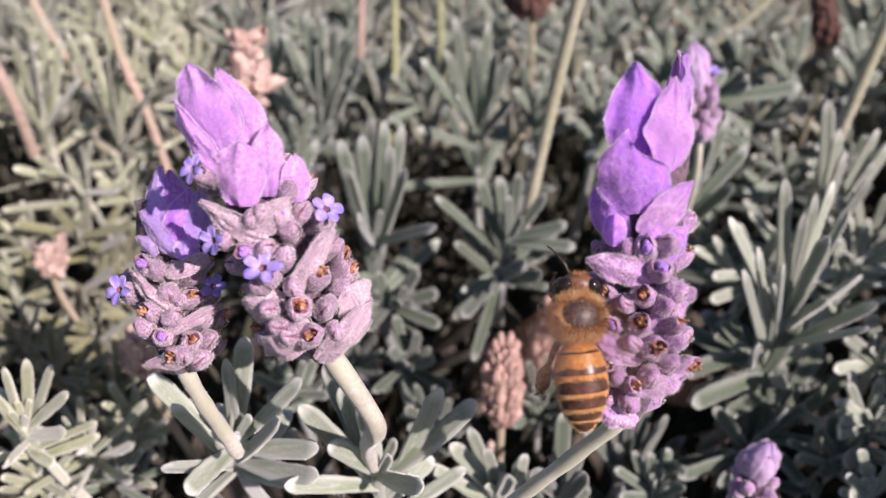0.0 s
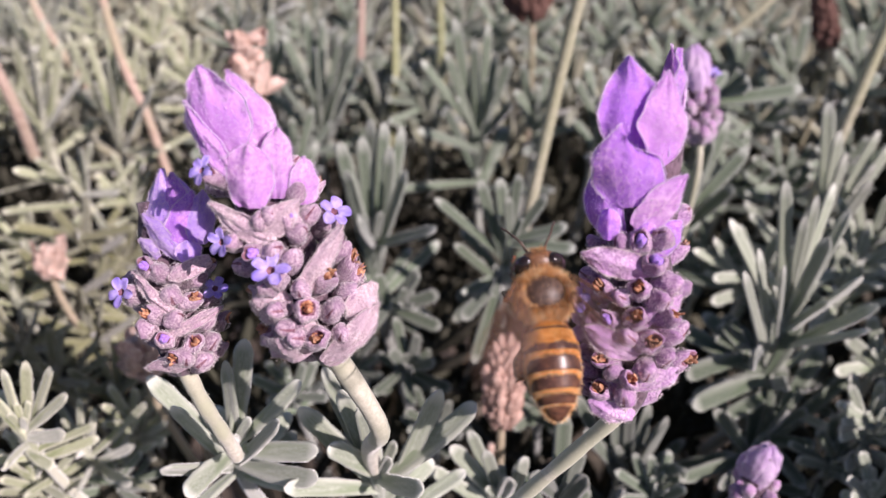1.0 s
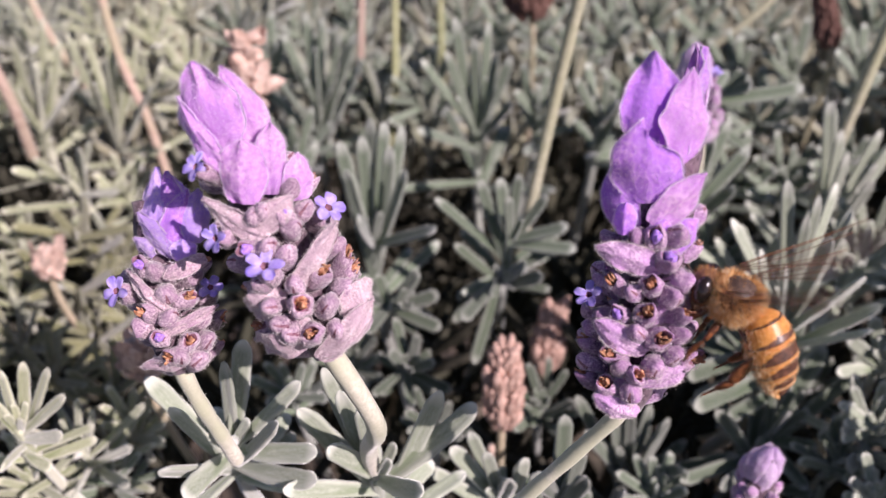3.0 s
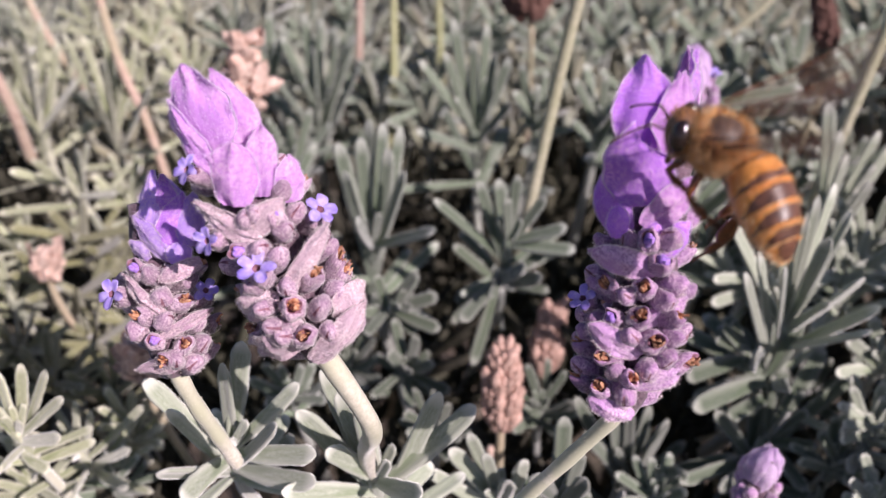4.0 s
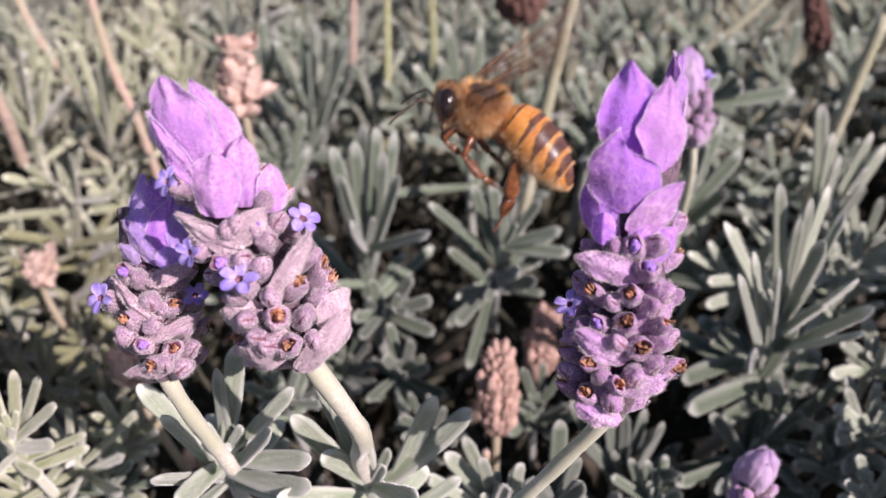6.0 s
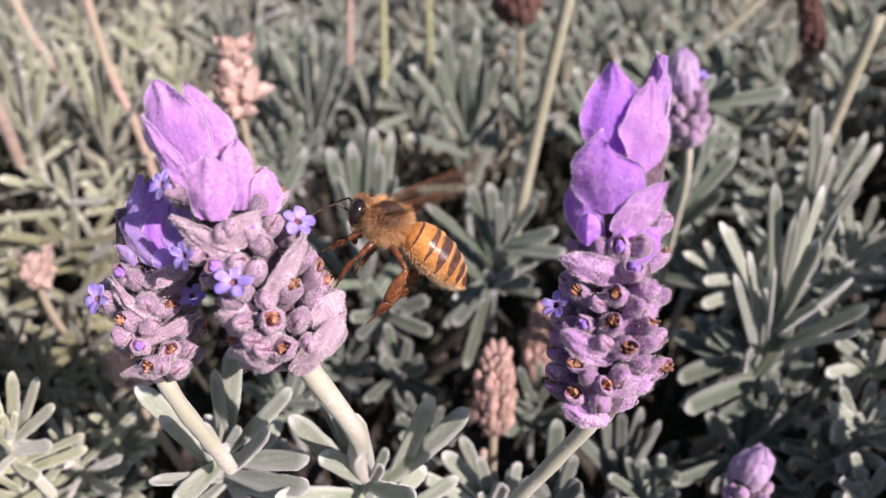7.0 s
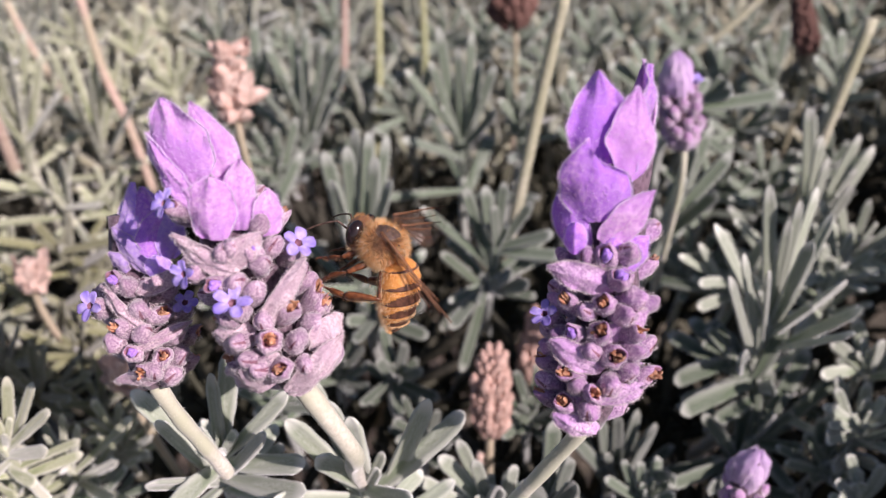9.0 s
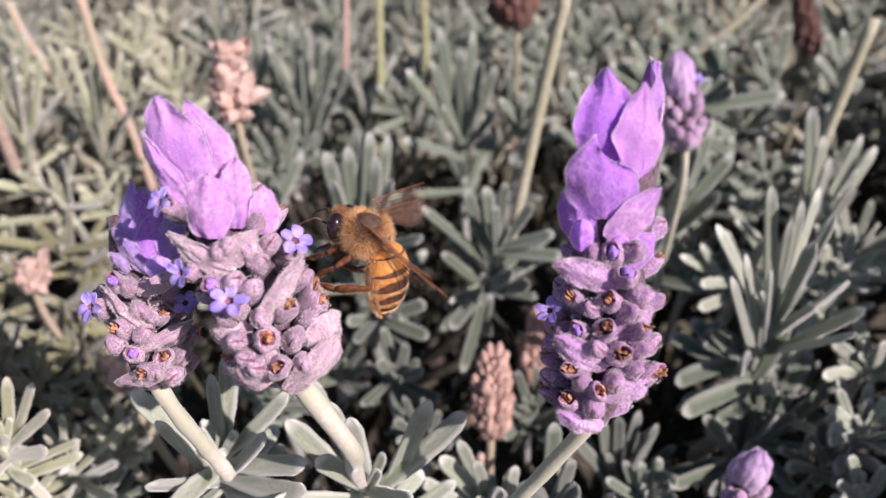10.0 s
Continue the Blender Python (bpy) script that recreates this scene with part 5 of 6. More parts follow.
bract(flower_a, (3.7, -2.2, 1.9), (4.5, -2.7, 5.2), 3.0, 0.7, 0.9)
flower_a_stem = [o for o in flower_a.children if o.name.startswith("stem")][0]
flower_b = lavender_flower("short lavender spike with folded violet crest, beside a stouter one", 17.4, 3.72, (-0.1, 8.2, -10.9), 0.60, 0.85, 2.4, 0.74, ("calyx", "bract"))
for a, h, size, state in (
    (-6, 10.2, 1.03, "v"),
    (-42, 8.0, 1.03, "f"),
    (76, 6.8, 0.97, "f"),
    (45, 6.9, 1.13, "o"),
    (-10, 6.4, 1.08, "o"),
    (19, 5.8, 1.08, "g"),
    (2, 4.2, 1.03, "v"),
    (35, 3.4, 1.08, "o"),
    (8, 2.4, 1.03, "o"),
    (60, 5.0, 1.08, "g"),
    (-21, 5.4, 1.08, "g"),
    (61, 3.1, 1.08, "g"),
    (49, 1.6, 1.08, "g"),
    (19, 7.6, 1.08, "g"),
    (8, 9.7, 0.97, "g"),
    (66, 8.4, 0.97, "g"),
    (22, 2.3, 0.97, "g"),
    (33, 9.4, 0.97, "g"),
):
    calyx(flower_b, a, h, spike_radius(h, 17.4, 3.72), size, state)
bract(flower_b, (1.2, 0.8, 11.3), (1.8, 1.0, 16.9), 3.8, 0.5, 0.18, 0.07, 0, "crest_lifted")
bract(flower_b, (0.3, -1.7, 11.8), (1.9, -1.5, 17.5), 2.5, 0.5, 0.1, 0.07, 0, "crest_lifted")
bract(flower_b, (1.8, -1.8, 11.5), (2.6, -1.6, 17.1), 3.0, 0.5, 0.08, 0.07, 0, "crest")
bract(flower_b, (3.7, -1.9, 11.0), (4.8, -1.7, 15.4), 2.4, 0.5, 0.2, 0.07, 0, "crest_lifted")
bract(flower_b, (1.8, -2.3, 11.0), (4.1, -2.1, 15.5), 2.5, 0.5, 0.05, 0.07, 0, "crest")
bract(flower_b, (2.2, -2.5, 10.2), (-0.2, -2.0, 14.2), 1.7, 0.5, 0.05, 0.07, 0, "crest_lifted")
bract(flower_b, (0.3, -2.1, 10.4), (-0.9, -1.9, 12.2), 1.4, 0.5, 0.2, 0.07, 0, "crest_lifted")
bract(flower_b, (3.0, -2.8, 9.8), (3.1, -2.7, 11.6), 2.0, 0.5, 0.4, 0.07, 0, "crest_lifted")
bract(flower_b, (4.7, -2.8, 9.9), (1.2, -3.2, 8.8), 1.4, 0.35, 0.4, 0.12)
bract(flower_b, (1.3, -3.4, 5.7), (-1.7, -2.6, 9.8), 1.1, 0.4, 0.3, 0.12)
bract(flower_b, (0.4, -3.4, 4.2), (4.9, -2.4, 5.9), 1.0, 0.4, 0.4, 0.12)
bract(flower_b, (0.5, -2.4, 0.8), (-0.0, -3.3, 2.4), 5.3, 0.6, 1)
flower_b.scale = (0.93, 0.93, 0.93)
flower_b_stem = [o for o in flower_b.children if o.name.startswith("stem")][0]


def background_spike(base, axis, length, radius, state, label):
    r = random.Random(int(base[0] * 3 + length * 17))
    flower = new("lavender_spike")
    flower.matrix_basis = frame_to(base, axis, (0, -0.8, 0.4))
    tagged(flower, label, "flower", "fresh young spikes" if state == "fresh" else "withered spikes")
    fresh = state == "fresh"
    spike_core(flower, length, radius, M["core"] if fresh else M[state], 0.8 if state in ("dried", "dark") else 0.7 if fresh else 0.45)
    b = Build()
    ax = Vector(axis)
    down = (flower.matrix_basis.to_3x3().inverted() @ Vector((0.05, 0.25, -1))).normalized()
    b.tube(bezier([(0, 0, length * 0.3), (0, 0, 0), Vector((0, 0, -8)) * 0.5 + down * 5, Vector((0, 0, -4)) + down * 34], 12), 0.6, 8)
    part("stem", b.mesh("stem", M["stem"] if fresh else STEMS["pink"]), flower)
    h, top = length * 0.04, length * (0.46 if fresh else 0.92)
    row = 0
    gap = 3.0 if state == "husk" else 1.6 if fresh else 1.25
    while h < top:
        rad = spike_radius(h, length, radius)
        if state == "husk":
            rad *= 0.45 if 0.55 < h / length < 0.72 else 1.0
        n = {"dried": 7, "husk": 5}.get(state, 6)
        for k in range(n):
            a = radians(360 / n * (k + 0.5 * (row % 2)) + r.uniform(-14, 14))
            o = Vector((math.sin(a), -math.cos(a), 0))
            d = (o + Vector((0, 0, r.uniform(1.0, 2.2) if fresh else r.uniform(-0.2, 0.9) if state == "husk" else r.uniform(1.6, 3.2)))).normalized()
            size = r.uniform(0.6, 0.85) * radius / (2.3 if fresh else 2.0 if state == "husk" else 2.7) * (r.uniform(0.8, 1.35) if state == "dried" else 1)
            m = frame_to(o * rad * 0.88 + Vector((0, 0, h)) - d * 2.0 * size, d, (r.uniform(-1, 1), -1, 0)) @ Matrix.Diagonal((size, size, size * (r.uniform(0.8, 1.2) if fresh else r.uniform(0.9, 1.8 if state == "dried" else 1.4)), 1))
            c = part("calyx", r.choice(CALYX["g", "calyx_pale"] if fresh else DRIED[state]), flower, m)
        h += gap * radius / 3.0 * 0.85
        row += 1
    if fresh:
        for k in range(6):
            a = radians(60 * k + r.uniform(-10, 10))
            inner = k % 2
            low = length * (0.50 if inner else 0.42)
            b = bract_build((0.62 * radius * math.sin(a), -0.62 * radius * math.cos(a), low), (0.10 * radius * math.sin(a), -0.10 * radius * math.cos(a), length * (1.0 if inner else 0.93)),
                            radius * 1.25, 0.9, 0.3, k + int(length), bow=0.16)
            part("crest_bract", b.mesh("crest_bract", [M["crest_pale"], M["rim"]]), flower)
    elif state != "dark":
        for k in range(5 if state == "dried" else 11):
            a = radians(72 * k + r.uniform(-20, 20))
            low = length * r.uniform(0.1, 0.75)
            b = bract_build((0.9 * radius * math.sin(a), -0.9 * radius * math.cos(a), low), (1.15 * radius * math.sin(a), -1.15 * radius * math.cos(a), low + 3), radius * 0.9, 0.5, 0.7, k + int(length * 3))
            part("bract", b.mesh("bract", [M[state], M[state]]), flower)
    return flower


background_spike((33.5, 52.3, 628.3), (0.14, 0.25, 0.96), 8.7, 2.3, "fresh", "young lavender spike with pale lilac crest among grey leaves")
spike_e = background_spike((37.6, 101.3, 649.5), (-0.14, 0.36, 0.92), 13.0, 2.9, "fresh", "distant lavender spike with pale violet crest and one open floret")
calyx(spike_e, 70, 8.2, 2.0, 0.9, "f")
background_spike((8.1, 72.8, 619.6), (0.03, 0.37, 0.93), 12.0, 2.35, "dried", "dried pinkish brown lavender spike on thin stalk")
background_spike((-30.2, 112.9, 648.5), (-0.08, 0.36, 0.93), 12.6, 3.0, "husk", "withered lavender spike with loose papery husks")
background_spike((17.0, 95.0, 609.0), (0.15, 0.34, 0.93), 11.7, 2.4, "dried", "dull dried lavender spike in the shade")
background_spike((80.8, 155.5, 643.1), (-0.27, 0.33, 0.90), 12.2, 2.4, "dark", "dark red brown dead lavender spike")
background_spike((19.5, 169.6, 645.9), (-0.17, 0.27, 0.95), 9.3, 5.0, "dark", "dark red brown dead lavender spike among leaves")
background_spike((-66.4, 104.2, 622.2), (0.14, 0.05, 0.99), 5.7, 2.2, "husk", "small withered pinkish lavender spike")
background_spike((-39.0, 72.7, 629.4), (-0.04, 0.11, 0.99), 6.3, 2.2, "husk", "small withered spike half hidden behind a flower")


# ---- the honeybee: x forwards, z up, its origin inside the thorax ----
def honeybee():
    r = random.Random(3)
    bee = tagged(new("honeybee"), "furry amber honeybee with dark banded abdomen and dangling legs", "bee")
    # thorax
    b = Build()
    b.ball((0, 0, 0), (1.62, 1.62, 1.5), 24, 16)
    part("thorax", b.mesh("thorax", BEE["thorax"]), bee)
    b = Build()
    for _ in range(12000):
        u, a = r.uniform(-1, 1), r.uniform(0, 6.283)
        k = math.sqrt(1 - u * u)
        d = Vector((u, k * math.cos(a), k * math.sin(a)))
        bald = (d.z - 0.62) * 2.2 > (d.x - 0.12) ** 2 * 1.5 + d.y ** 2 * 0.35 - 0.05
        if bald and r.random() < 0.95:
            continue
        p = Vector((d.x * 1.58, d.y * 1.58, d.z * 1.47))
        collar = d.x > 0.55 or d.x < -0.62 or d.z < 0.05
        slot = (1 if r.random() < 0.48 else 0) if collar else (0 if r.random() < 0.62 else 2 if r.random() < 0.7 else 1)
        b.hair(p, d + Vector((-0.25, 0, 0.1)), r.uniform(0.3, 0.8) * (0.4 if bald else 1), 0.034, slot, r)
    part("thorax_fur", b.mesh("thorax_fur", [BEE["fur"], BEE["cream"], BEE["brown_fur"]]), bee, None, "dense tawny fur")
    # head
    b = Build()
    b.ball((0, 0, 0), (1.0, 1.5, 1.45), 20, 14)
    b.ball((0.45, 0, -1.15), (0.55, 0.62, 0.75), 12, 8)
    head = part("head", b.mesh("head", BEE["skin"]), bee)
    head.matrix_basis = pose(1.98 * MM, 0, -0.42 * MM, 0, 24, 0)
    b = Build()
    for _ in range(2200):
        u, a = r.uniform(-1, 1), r.uniform(0, 6.283)
        k = math.sqrt(1 - u * u)
        d = Vector((u, k * math.cos(a), k * math.sin(a)))
        if abs(d.y) > 0.36 and d.z > -0.42:
            continue
        crown = d.z > 0.35
        b.hair((d.x * 0.92, d.y * 1.46, d.z * 1.42), d, r.uniform(0.16, 0.42), 0.028, (2 if r.random() < 0.7 else 0) if crown else 1 if d.z < -0.1 or r.random() < 0.4 else 2, r)
    part("head_fur", b.mesh("head_fur", [BEE["fur"], BEE["cream"], BEE["brown_fur"]]), head)
    for s in (1, -1):
        b = Build()
        b.ball((0, 0, 0), (0.60, 0.64, 0.97), 22, 16)
        part("eye", b.mesh("eye", BEE["eye"]), head, pose(-0.12 * MM, s * 1.08 * MM, 0.48 * MM, s * 24, -10, 0), "glossy black compound eye")
        b = Build()
        b.tube(bezier([(0.7, s * 0.35, 0.1), (1.3, s * 0.75, 0.75), (1.55, s * 0.95, 0.95)], 5), 0.085, 7)
        b.tube(bezier([(1.55, s * 0.95, 0.95), (2.2, s * 1.25, 0.75), (3.1, s * 1.6, 0.35), (3.7, s * 1.85, -0.05)], 10), [0.068 + 0.01 * (k % 2) for k in range(11)], 7)
        part("antenna", b.mesh("antenna", BEE["thorax"]), head, None, "thin black elbowed antenna")
        b = Build()
        b.tube(bezier([(0.6, s * 0.2, -1.6), (0.85, s * 0.32, -2.0), (0.75, s * 0.08, -2.35)], 5), [0.2, 0.2, 0.18, 0.14, 0.1, 0.06], 7)
        part("mandible", b.mesh("mandible", BEE["leg"]), head)
    # abdomen, banded segments that overlap
    b = Build()
    b.tube([(0.5, 0, 0), (0, 0, 0), (-0.6, 0, 0)], [0.5, 0.42, 0.8], 12)
    abdomen = part("abdomen", b.mesh("abdomen", BEE["skin"]), bee)
    prof = ((0, 0.55), (0.05, 1.15), (0.12, 1.55), (0.25, 1.80), (0.42, 1.88), (0.58, 1.80), (0.74, 1.52), (0.88, 1.02), (0.96, 0.56), (1.0, 0.18))

    def rad(f):
        for (a, p), (c, q) in zip(prof, prof[1:]):
            if f <= c:
                return p + (q - p) * (f - a) / (c - a)
        return 0.18

    total = 6.2
    cuts = ((0.0, 0.12, 0.80), (0.115, 0.34, 0.68), (0.33, 0.54, 0.30), (0.53, 0.71, 0.30), (0.70, 0.85, 0.36), (0.84, 1.0, 0.10))
    for si, (f0, f1, light) in enumerate(cuts):
        b = Build()
        rings = []
        nn = 18
        for i in range(nn + 1):
            s = i / nn
            f = f0 + (f1 - f0) * s
            rr = 0.94 * rad(f) * (0.965 + 0.05 * s ** 2)
            rings.append([(-f * total, rr * math.cos(a), rr * 0.92 * math.sin(a) - 0.9 * f * f) for a in [2 * math.pi * j / 48 for j in range(48)]])

        def pick(i, j, light=light, nn=nn):
            up = math.sin(2 * math.pi * (j + 0.5) / 48)
            wavy = 0.035 * math.sin(j * 0.9 + light * 40) + 0.02 * math.sin(j * 2.3)
            narrow = (1 - light) * 0.8 * max(0.0, min(1.0, (0.72 - up) / 0.9))
            return 0 if (i + 0.5) / nn + wavy < light + narrow or up < -0.6 else 1
        b.rings(rings, pick)
        seg = part("segment", b.mesh("segment", [BEE["amber"], BEE["dark"]]), abdomen)
        b = Build()
        for _ in range(1100 if si > 1 else 700):
            a, s = r.uniform(0, 6.283), r.random()
            low = math.sin(a) < 0.1
            f = f0 + (f1 - f0) * s * (1.0 if low else light + 0.02)
            rr = 0.94 * rad(f) * (0.965 + 0.05 * ((f - f0) / (f1 - f0)) ** 2)
            d = Vector((-1.5, math.cos(a), math.sin(a)))
            b.hair((-f * total, rr * math.cos(a), rr * 0.92 * math.sin(a) - 0.9 * f * f), d, r.uniform(0.12, 0.26) * (1.9 if si == 0 else 1.3 if low else 1), 0.02, 1 if r.random() < (0.6 if si > 2 else 0.25) else 0, r)
        for _ in range(160):
            a = r.uniform(3.3, 6.1)
            f = f0 + (f1 - f0) * r.random()
            rr = 0.94 * rad(f)
            b.hair((-f * total, rr * math.cos(a), rr * 0.92 * math.sin(a) - 0.9 * f * f), (-0.5, math.cos(a), math.sin(a)), r.uniform(0.2, 0.45), 0.024, 1, r)
        part("segment_fur", b.mesh("segment_fur", [BEE["fur"], BEE["cream"]]), abdomen)
    abdomen.matrix_basis = pose(-1.6 * MM, 0, 0)
    # legs
    legs = {}
    for s, sn in ((1, "l"), (-1, "r")):
        for kind, hip, knee, ankle, toe, wid in (
                ("foreleg", (1.1, s * 0.8, -1.2), (1.9, s * 1.5, -2.1), (2.9, s * 1.25, -3.1), (3.8, s * 0.95, -3.9), 0.21),
                ("middle_leg", (0.0, s * 0.9, -1.4), (0.5, s * 2.1, -2.6), (1.3, s * 2.0, -4.3), (1.7, s * 1.6, -5.9), 0.24),
                ("hind_leg", (-1.1, s * 0.8, -1.2), (-3.1, s * 1.6, -2.0), (-2.7, s * 1.75, -4.9), (-1.6, s * 1.65, -7.3), 0.50)):
            hip, knee, ankle, toe = Vector(hip), Vector(knee), Vector(ankle), Vector(toe)
            b = Build()
            b.tube(bezier([(0, 0, 0), (knee - hip) * 0.5 + Vector((0, s * 0.1, 0.1)), knee - hip], 7), [0.22, 0.27, 0.29, 0.28, 0.25, 0.22, 0.19, 0.17], 9)
            leg = part(kind, b.mesh(kind, BEE["leg"]), bee)
            leg.matrix_basis = pose(hip.x * MM, hip.y * MM, hip.z * MM)
            at = knee - hip
            a1, a2 = ankle - knee, toe - knee
            b = Build()
            b.tube(bezier([(0, 0, 0), a1 * 0.55 + Vector((0.08, 0, 0)), a1], 10), [wid * k for k in (0.42, 0.55, 0.72, 0.88, 1.02, 1.14, 1.22, 1.25, 1.18, 1.0, 0.7)], 10, 0, 0.5)
            for _ in range(110):
                p = a1 * r.random()
                d = Vector((r.uniform(-1, 1), r.uniform(-1, 1), r.uniform(-0.6, 0.2)))
                b.hair(p + d.normalized() * wid * 0.6, d + a1 * 0.3, r.uniform(0.15, 0.34), 0.024, 1, r)
            tibia = part("tibia", b.mesh("tibia", [BEE["leg"], BEE["fur"] if kind == "hind_leg" else BEE["skin"]]), leg)
            b = Build()
            heel = a1.lerp(a2, 0.56)
            b.tube(bezier([a1, a1.lerp(heel, 0.5), heel], 6), [wid * k for k in (0.55, 0.92, 1.0, 0.98, 0.88, 0.7, 0.4)], 9, 0, 0.5)
            for k in range(4):
                p, q = heel.lerp(a2, k / 4), heel.lerp(a2, (k + 0.92) / 4)
                b.tube([p, p.lerp(q, 0.55), q], [0.07, 0.13 - 0.015 * k, 0.085], 7)
            for e in (0.16, -0.16):
                b.tube(bezier([a2, a2 + Vector((0.1, e * 0.7, -0.12)), a2 + Vector((0.05, e, -0.26))], 4), [0.06, 0.055, 0.045, 0.03, 0.015], 6)
            for _ in range(110):
                p = a1.lerp(heel, r.random())
                d = Vector((r.uniform(-1, 1), r.uniform(-1, 1), r.uniform(-0.8, 0)))
                b.hair(p + d.normalized() * wid * 0.5, d, r.uniform(0.12, 0.26), 0.022, 1, r)
            tarsus = part("tarsus", b.mesh("tarsus", [BEE["leg"], BEE["skin"]]), leg)
            legs[kind + sn] = (leg, hip, (tibia, tarsus), at)
    # wings
    wings = {}
    for s, sn in ((1, "l"), (-1, "r")):
        for kind, length, chord, hinge in (("forewing", 9.2, 3.1, (0.45, 1.05, 1.15)), ("hindwing", 6.4, 2.1, (-0.35, 1.1, 1.0))):
            n = 24
            top, low = [], []
            for i in range(n + 1):
                f = i / n
                w = chord * (0.20 + 0.80 * math.sin(min(1, f * 1.12) * math.pi * 0.56)) * (1 if f < 0.62 else math.sqrt(max(0.004, 1 - ((f - 0.62) / 0.382) ** 2)))
                for c in (0.0, 0.33, 0.66, 1.0):
                    x = 0.28 * chord * (1 - f * 0.4) - (c * w if f < 0.62 else 0.5 * chord * 0.93 + (c - 0.5) * w)
                    z = 0.06 * math.sin(f * 9 + c * 5)
                    top.append((x, s * f * length, z))
                    low.append((x, s * f * length, z - 0.03))
            m = (n + 1) * 4
            faces = []
            for i in range(n):
                for j in range(3):
                    q = (i * 4 + j, i * 4 + j + 1, i * 4 + j + 5, i * 4 + j + 4)
                    faces += [q, tuple(m + k for k in reversed(q))]
                for e in (0, 3):
                    faces.append((i * 4 + e, i * 4 + 4 + e, m + i * 4 + 4 + e, m + i * 4 + e))
            b = Build()
            b.add(top + low, faces)
            wing = new(kind, b.mesh(kind, BEE["wing"]))
            wing.parent = bee
            tagged(wing, "clear brownish wing with dark veins")
            b = Build()
            for c0, c1, e in ((0, 0, 0.92), (0.33, 0.2, 0.8), (0.66, 0.6, 0.7), (0.4, 0.95, 0.6)):
                pts = []
                for i in range(9):
                    f = 0.02 + (e - 0.02) * i / 8
                    w = chord * (0.20 + 0.80 * math.sin(min(1, f * 1.12) * math.pi * 0.56)) * 0.98
                    pts.append((0.28 * chord * (1 - f * 0.4) - (c0 + (c1 - c0) * i / 8) * w, s * f * length, 0.03 + 0.06 * math.sin(f * 9 + c0 * 5)))
                b.tube(pts, [0.13 - 0.009 * i for i in range(9)] if c0 == 0 else 0.045, 5)
            part("wing_vein", b.mesh("wing_vein", BEE["vein"]), wing)
            wings[kind + sn] = (wing, hinge, s)
    return bee, head, abdomen, legs, wings


bee, bee_head, bee_abdomen, bee_legs, bee_wings = honeybee()


# ---- all that moves: the swaying flowers and the bee ----
def motions():
    walk(flower_c, [
        (0, pose(0.01366, 0.03957, 0.65665, -21.24, 4.46, -3.17)),
        (0.5, pose(0.01386, 0.03992, 0.65649, -21.14, 4.77, -3.33)),
        (1, pose(0.01341, 0.04010, 0.65698, -21.07, 4.04, -2.85)),
        (1.5, pose(0.01316, 0.04066, 0.65683, -21.00, 3.70, -2.56)),
        (2, pose(0.01339, 0.04040, 0.65664, -21.22, 6.47, -4.55)),
        (2.5, pose(0.01372, 0.04067, 0.65696, -21.27, 6.63, -4.67)),
        (4, pose(0.01342, 0.04071, 0.65670, -21.12, 6.21, -4.47)),
        (4.5, pose(0.01286, 0.04106, 0.65714, -21.05, 5.12, -3.81)),
        (5, pose(0.01266, 0.04089, 0.65703, -20.92, 5.22, -3.95)),
        (5.5, pose(0.01293, 0.04070, 0.65652, -20.89, 6.34, -4.86)),
        (7, pose(0.01217, 0.04027, 0.65671, -20.78, 5.57, -4.74)),
        (7.5, pose(0.01186, 0.04002, 0.65693, -20.69, 5.16, -4.57)),
        (8, pose(0.01161, 0.04024, 0.65691, -20.57, 5.05, -4.60)),
        (8.5, pose(0.01172, 0.03997, 0.65665, -20.55, 5.35, -4.89)),
        (9, pose(0.01169, 0.04001, 0.65646, -20.49, 5.22, -4.84)),
        (9.5, pose(0.01174, 0.04014, 0.65665, -20.49, 5.24, -4.85)),
        (10, pose(0.01195, 0.04033, 0.65651, -20.49, 5.56, -4.99)),
    ])
    walk(flower_c_stem, [
        (0, pose(0, 0, 0, 4.25, 2.96, -0.28)),
        (0.5, pose(0, 0, 0, 3.04, 3.24, 0.37)),
        (1, pose(0, 0, 0, 2.55, 1.84, -0.16)),
        (1.5, pose(0, 0, 0, 0.96, 1.36, 0.27)),
        (2, pose(0, 0, 0, 1.07, -0.01, -0.47)),
        (2.5, pose(0, 0, 0, 0.01, 0.06, 0.02)),
        (4, pose(0, 0, 0, 0.00, -0.00, 0.00)),
        (4.5, pose(0, 0, 0, -0.82, -1.41, -0.32)),
        (5, pose(0, 0, 0, -0.40, -1.81, -0.70)),
        (5.5, pose(0, 0, 0, -0.12, -1.24, -0.55)),
        (7, pose(0, 0, 0, 1.46, -2.65, -1.95)),
        (7.5, pose(0, 0, 0, 2.31, -3.26, -2.65)),
        (8, pose(0, 0, 0, 1.61, -4.04, -2.70)),
        (8.5, pose(0, 0, 0, 2.42, -3.45, -2.79)),
        (9, pose(0, 0, 0, 2.34, -3.21, -2.64)),
        (9.5, pose(0, 0, 0, 1.79, -3.43, -2.49)),
        (10, pose(0, 0, 0, 1.08, -3.08, -1.98)),
    ])
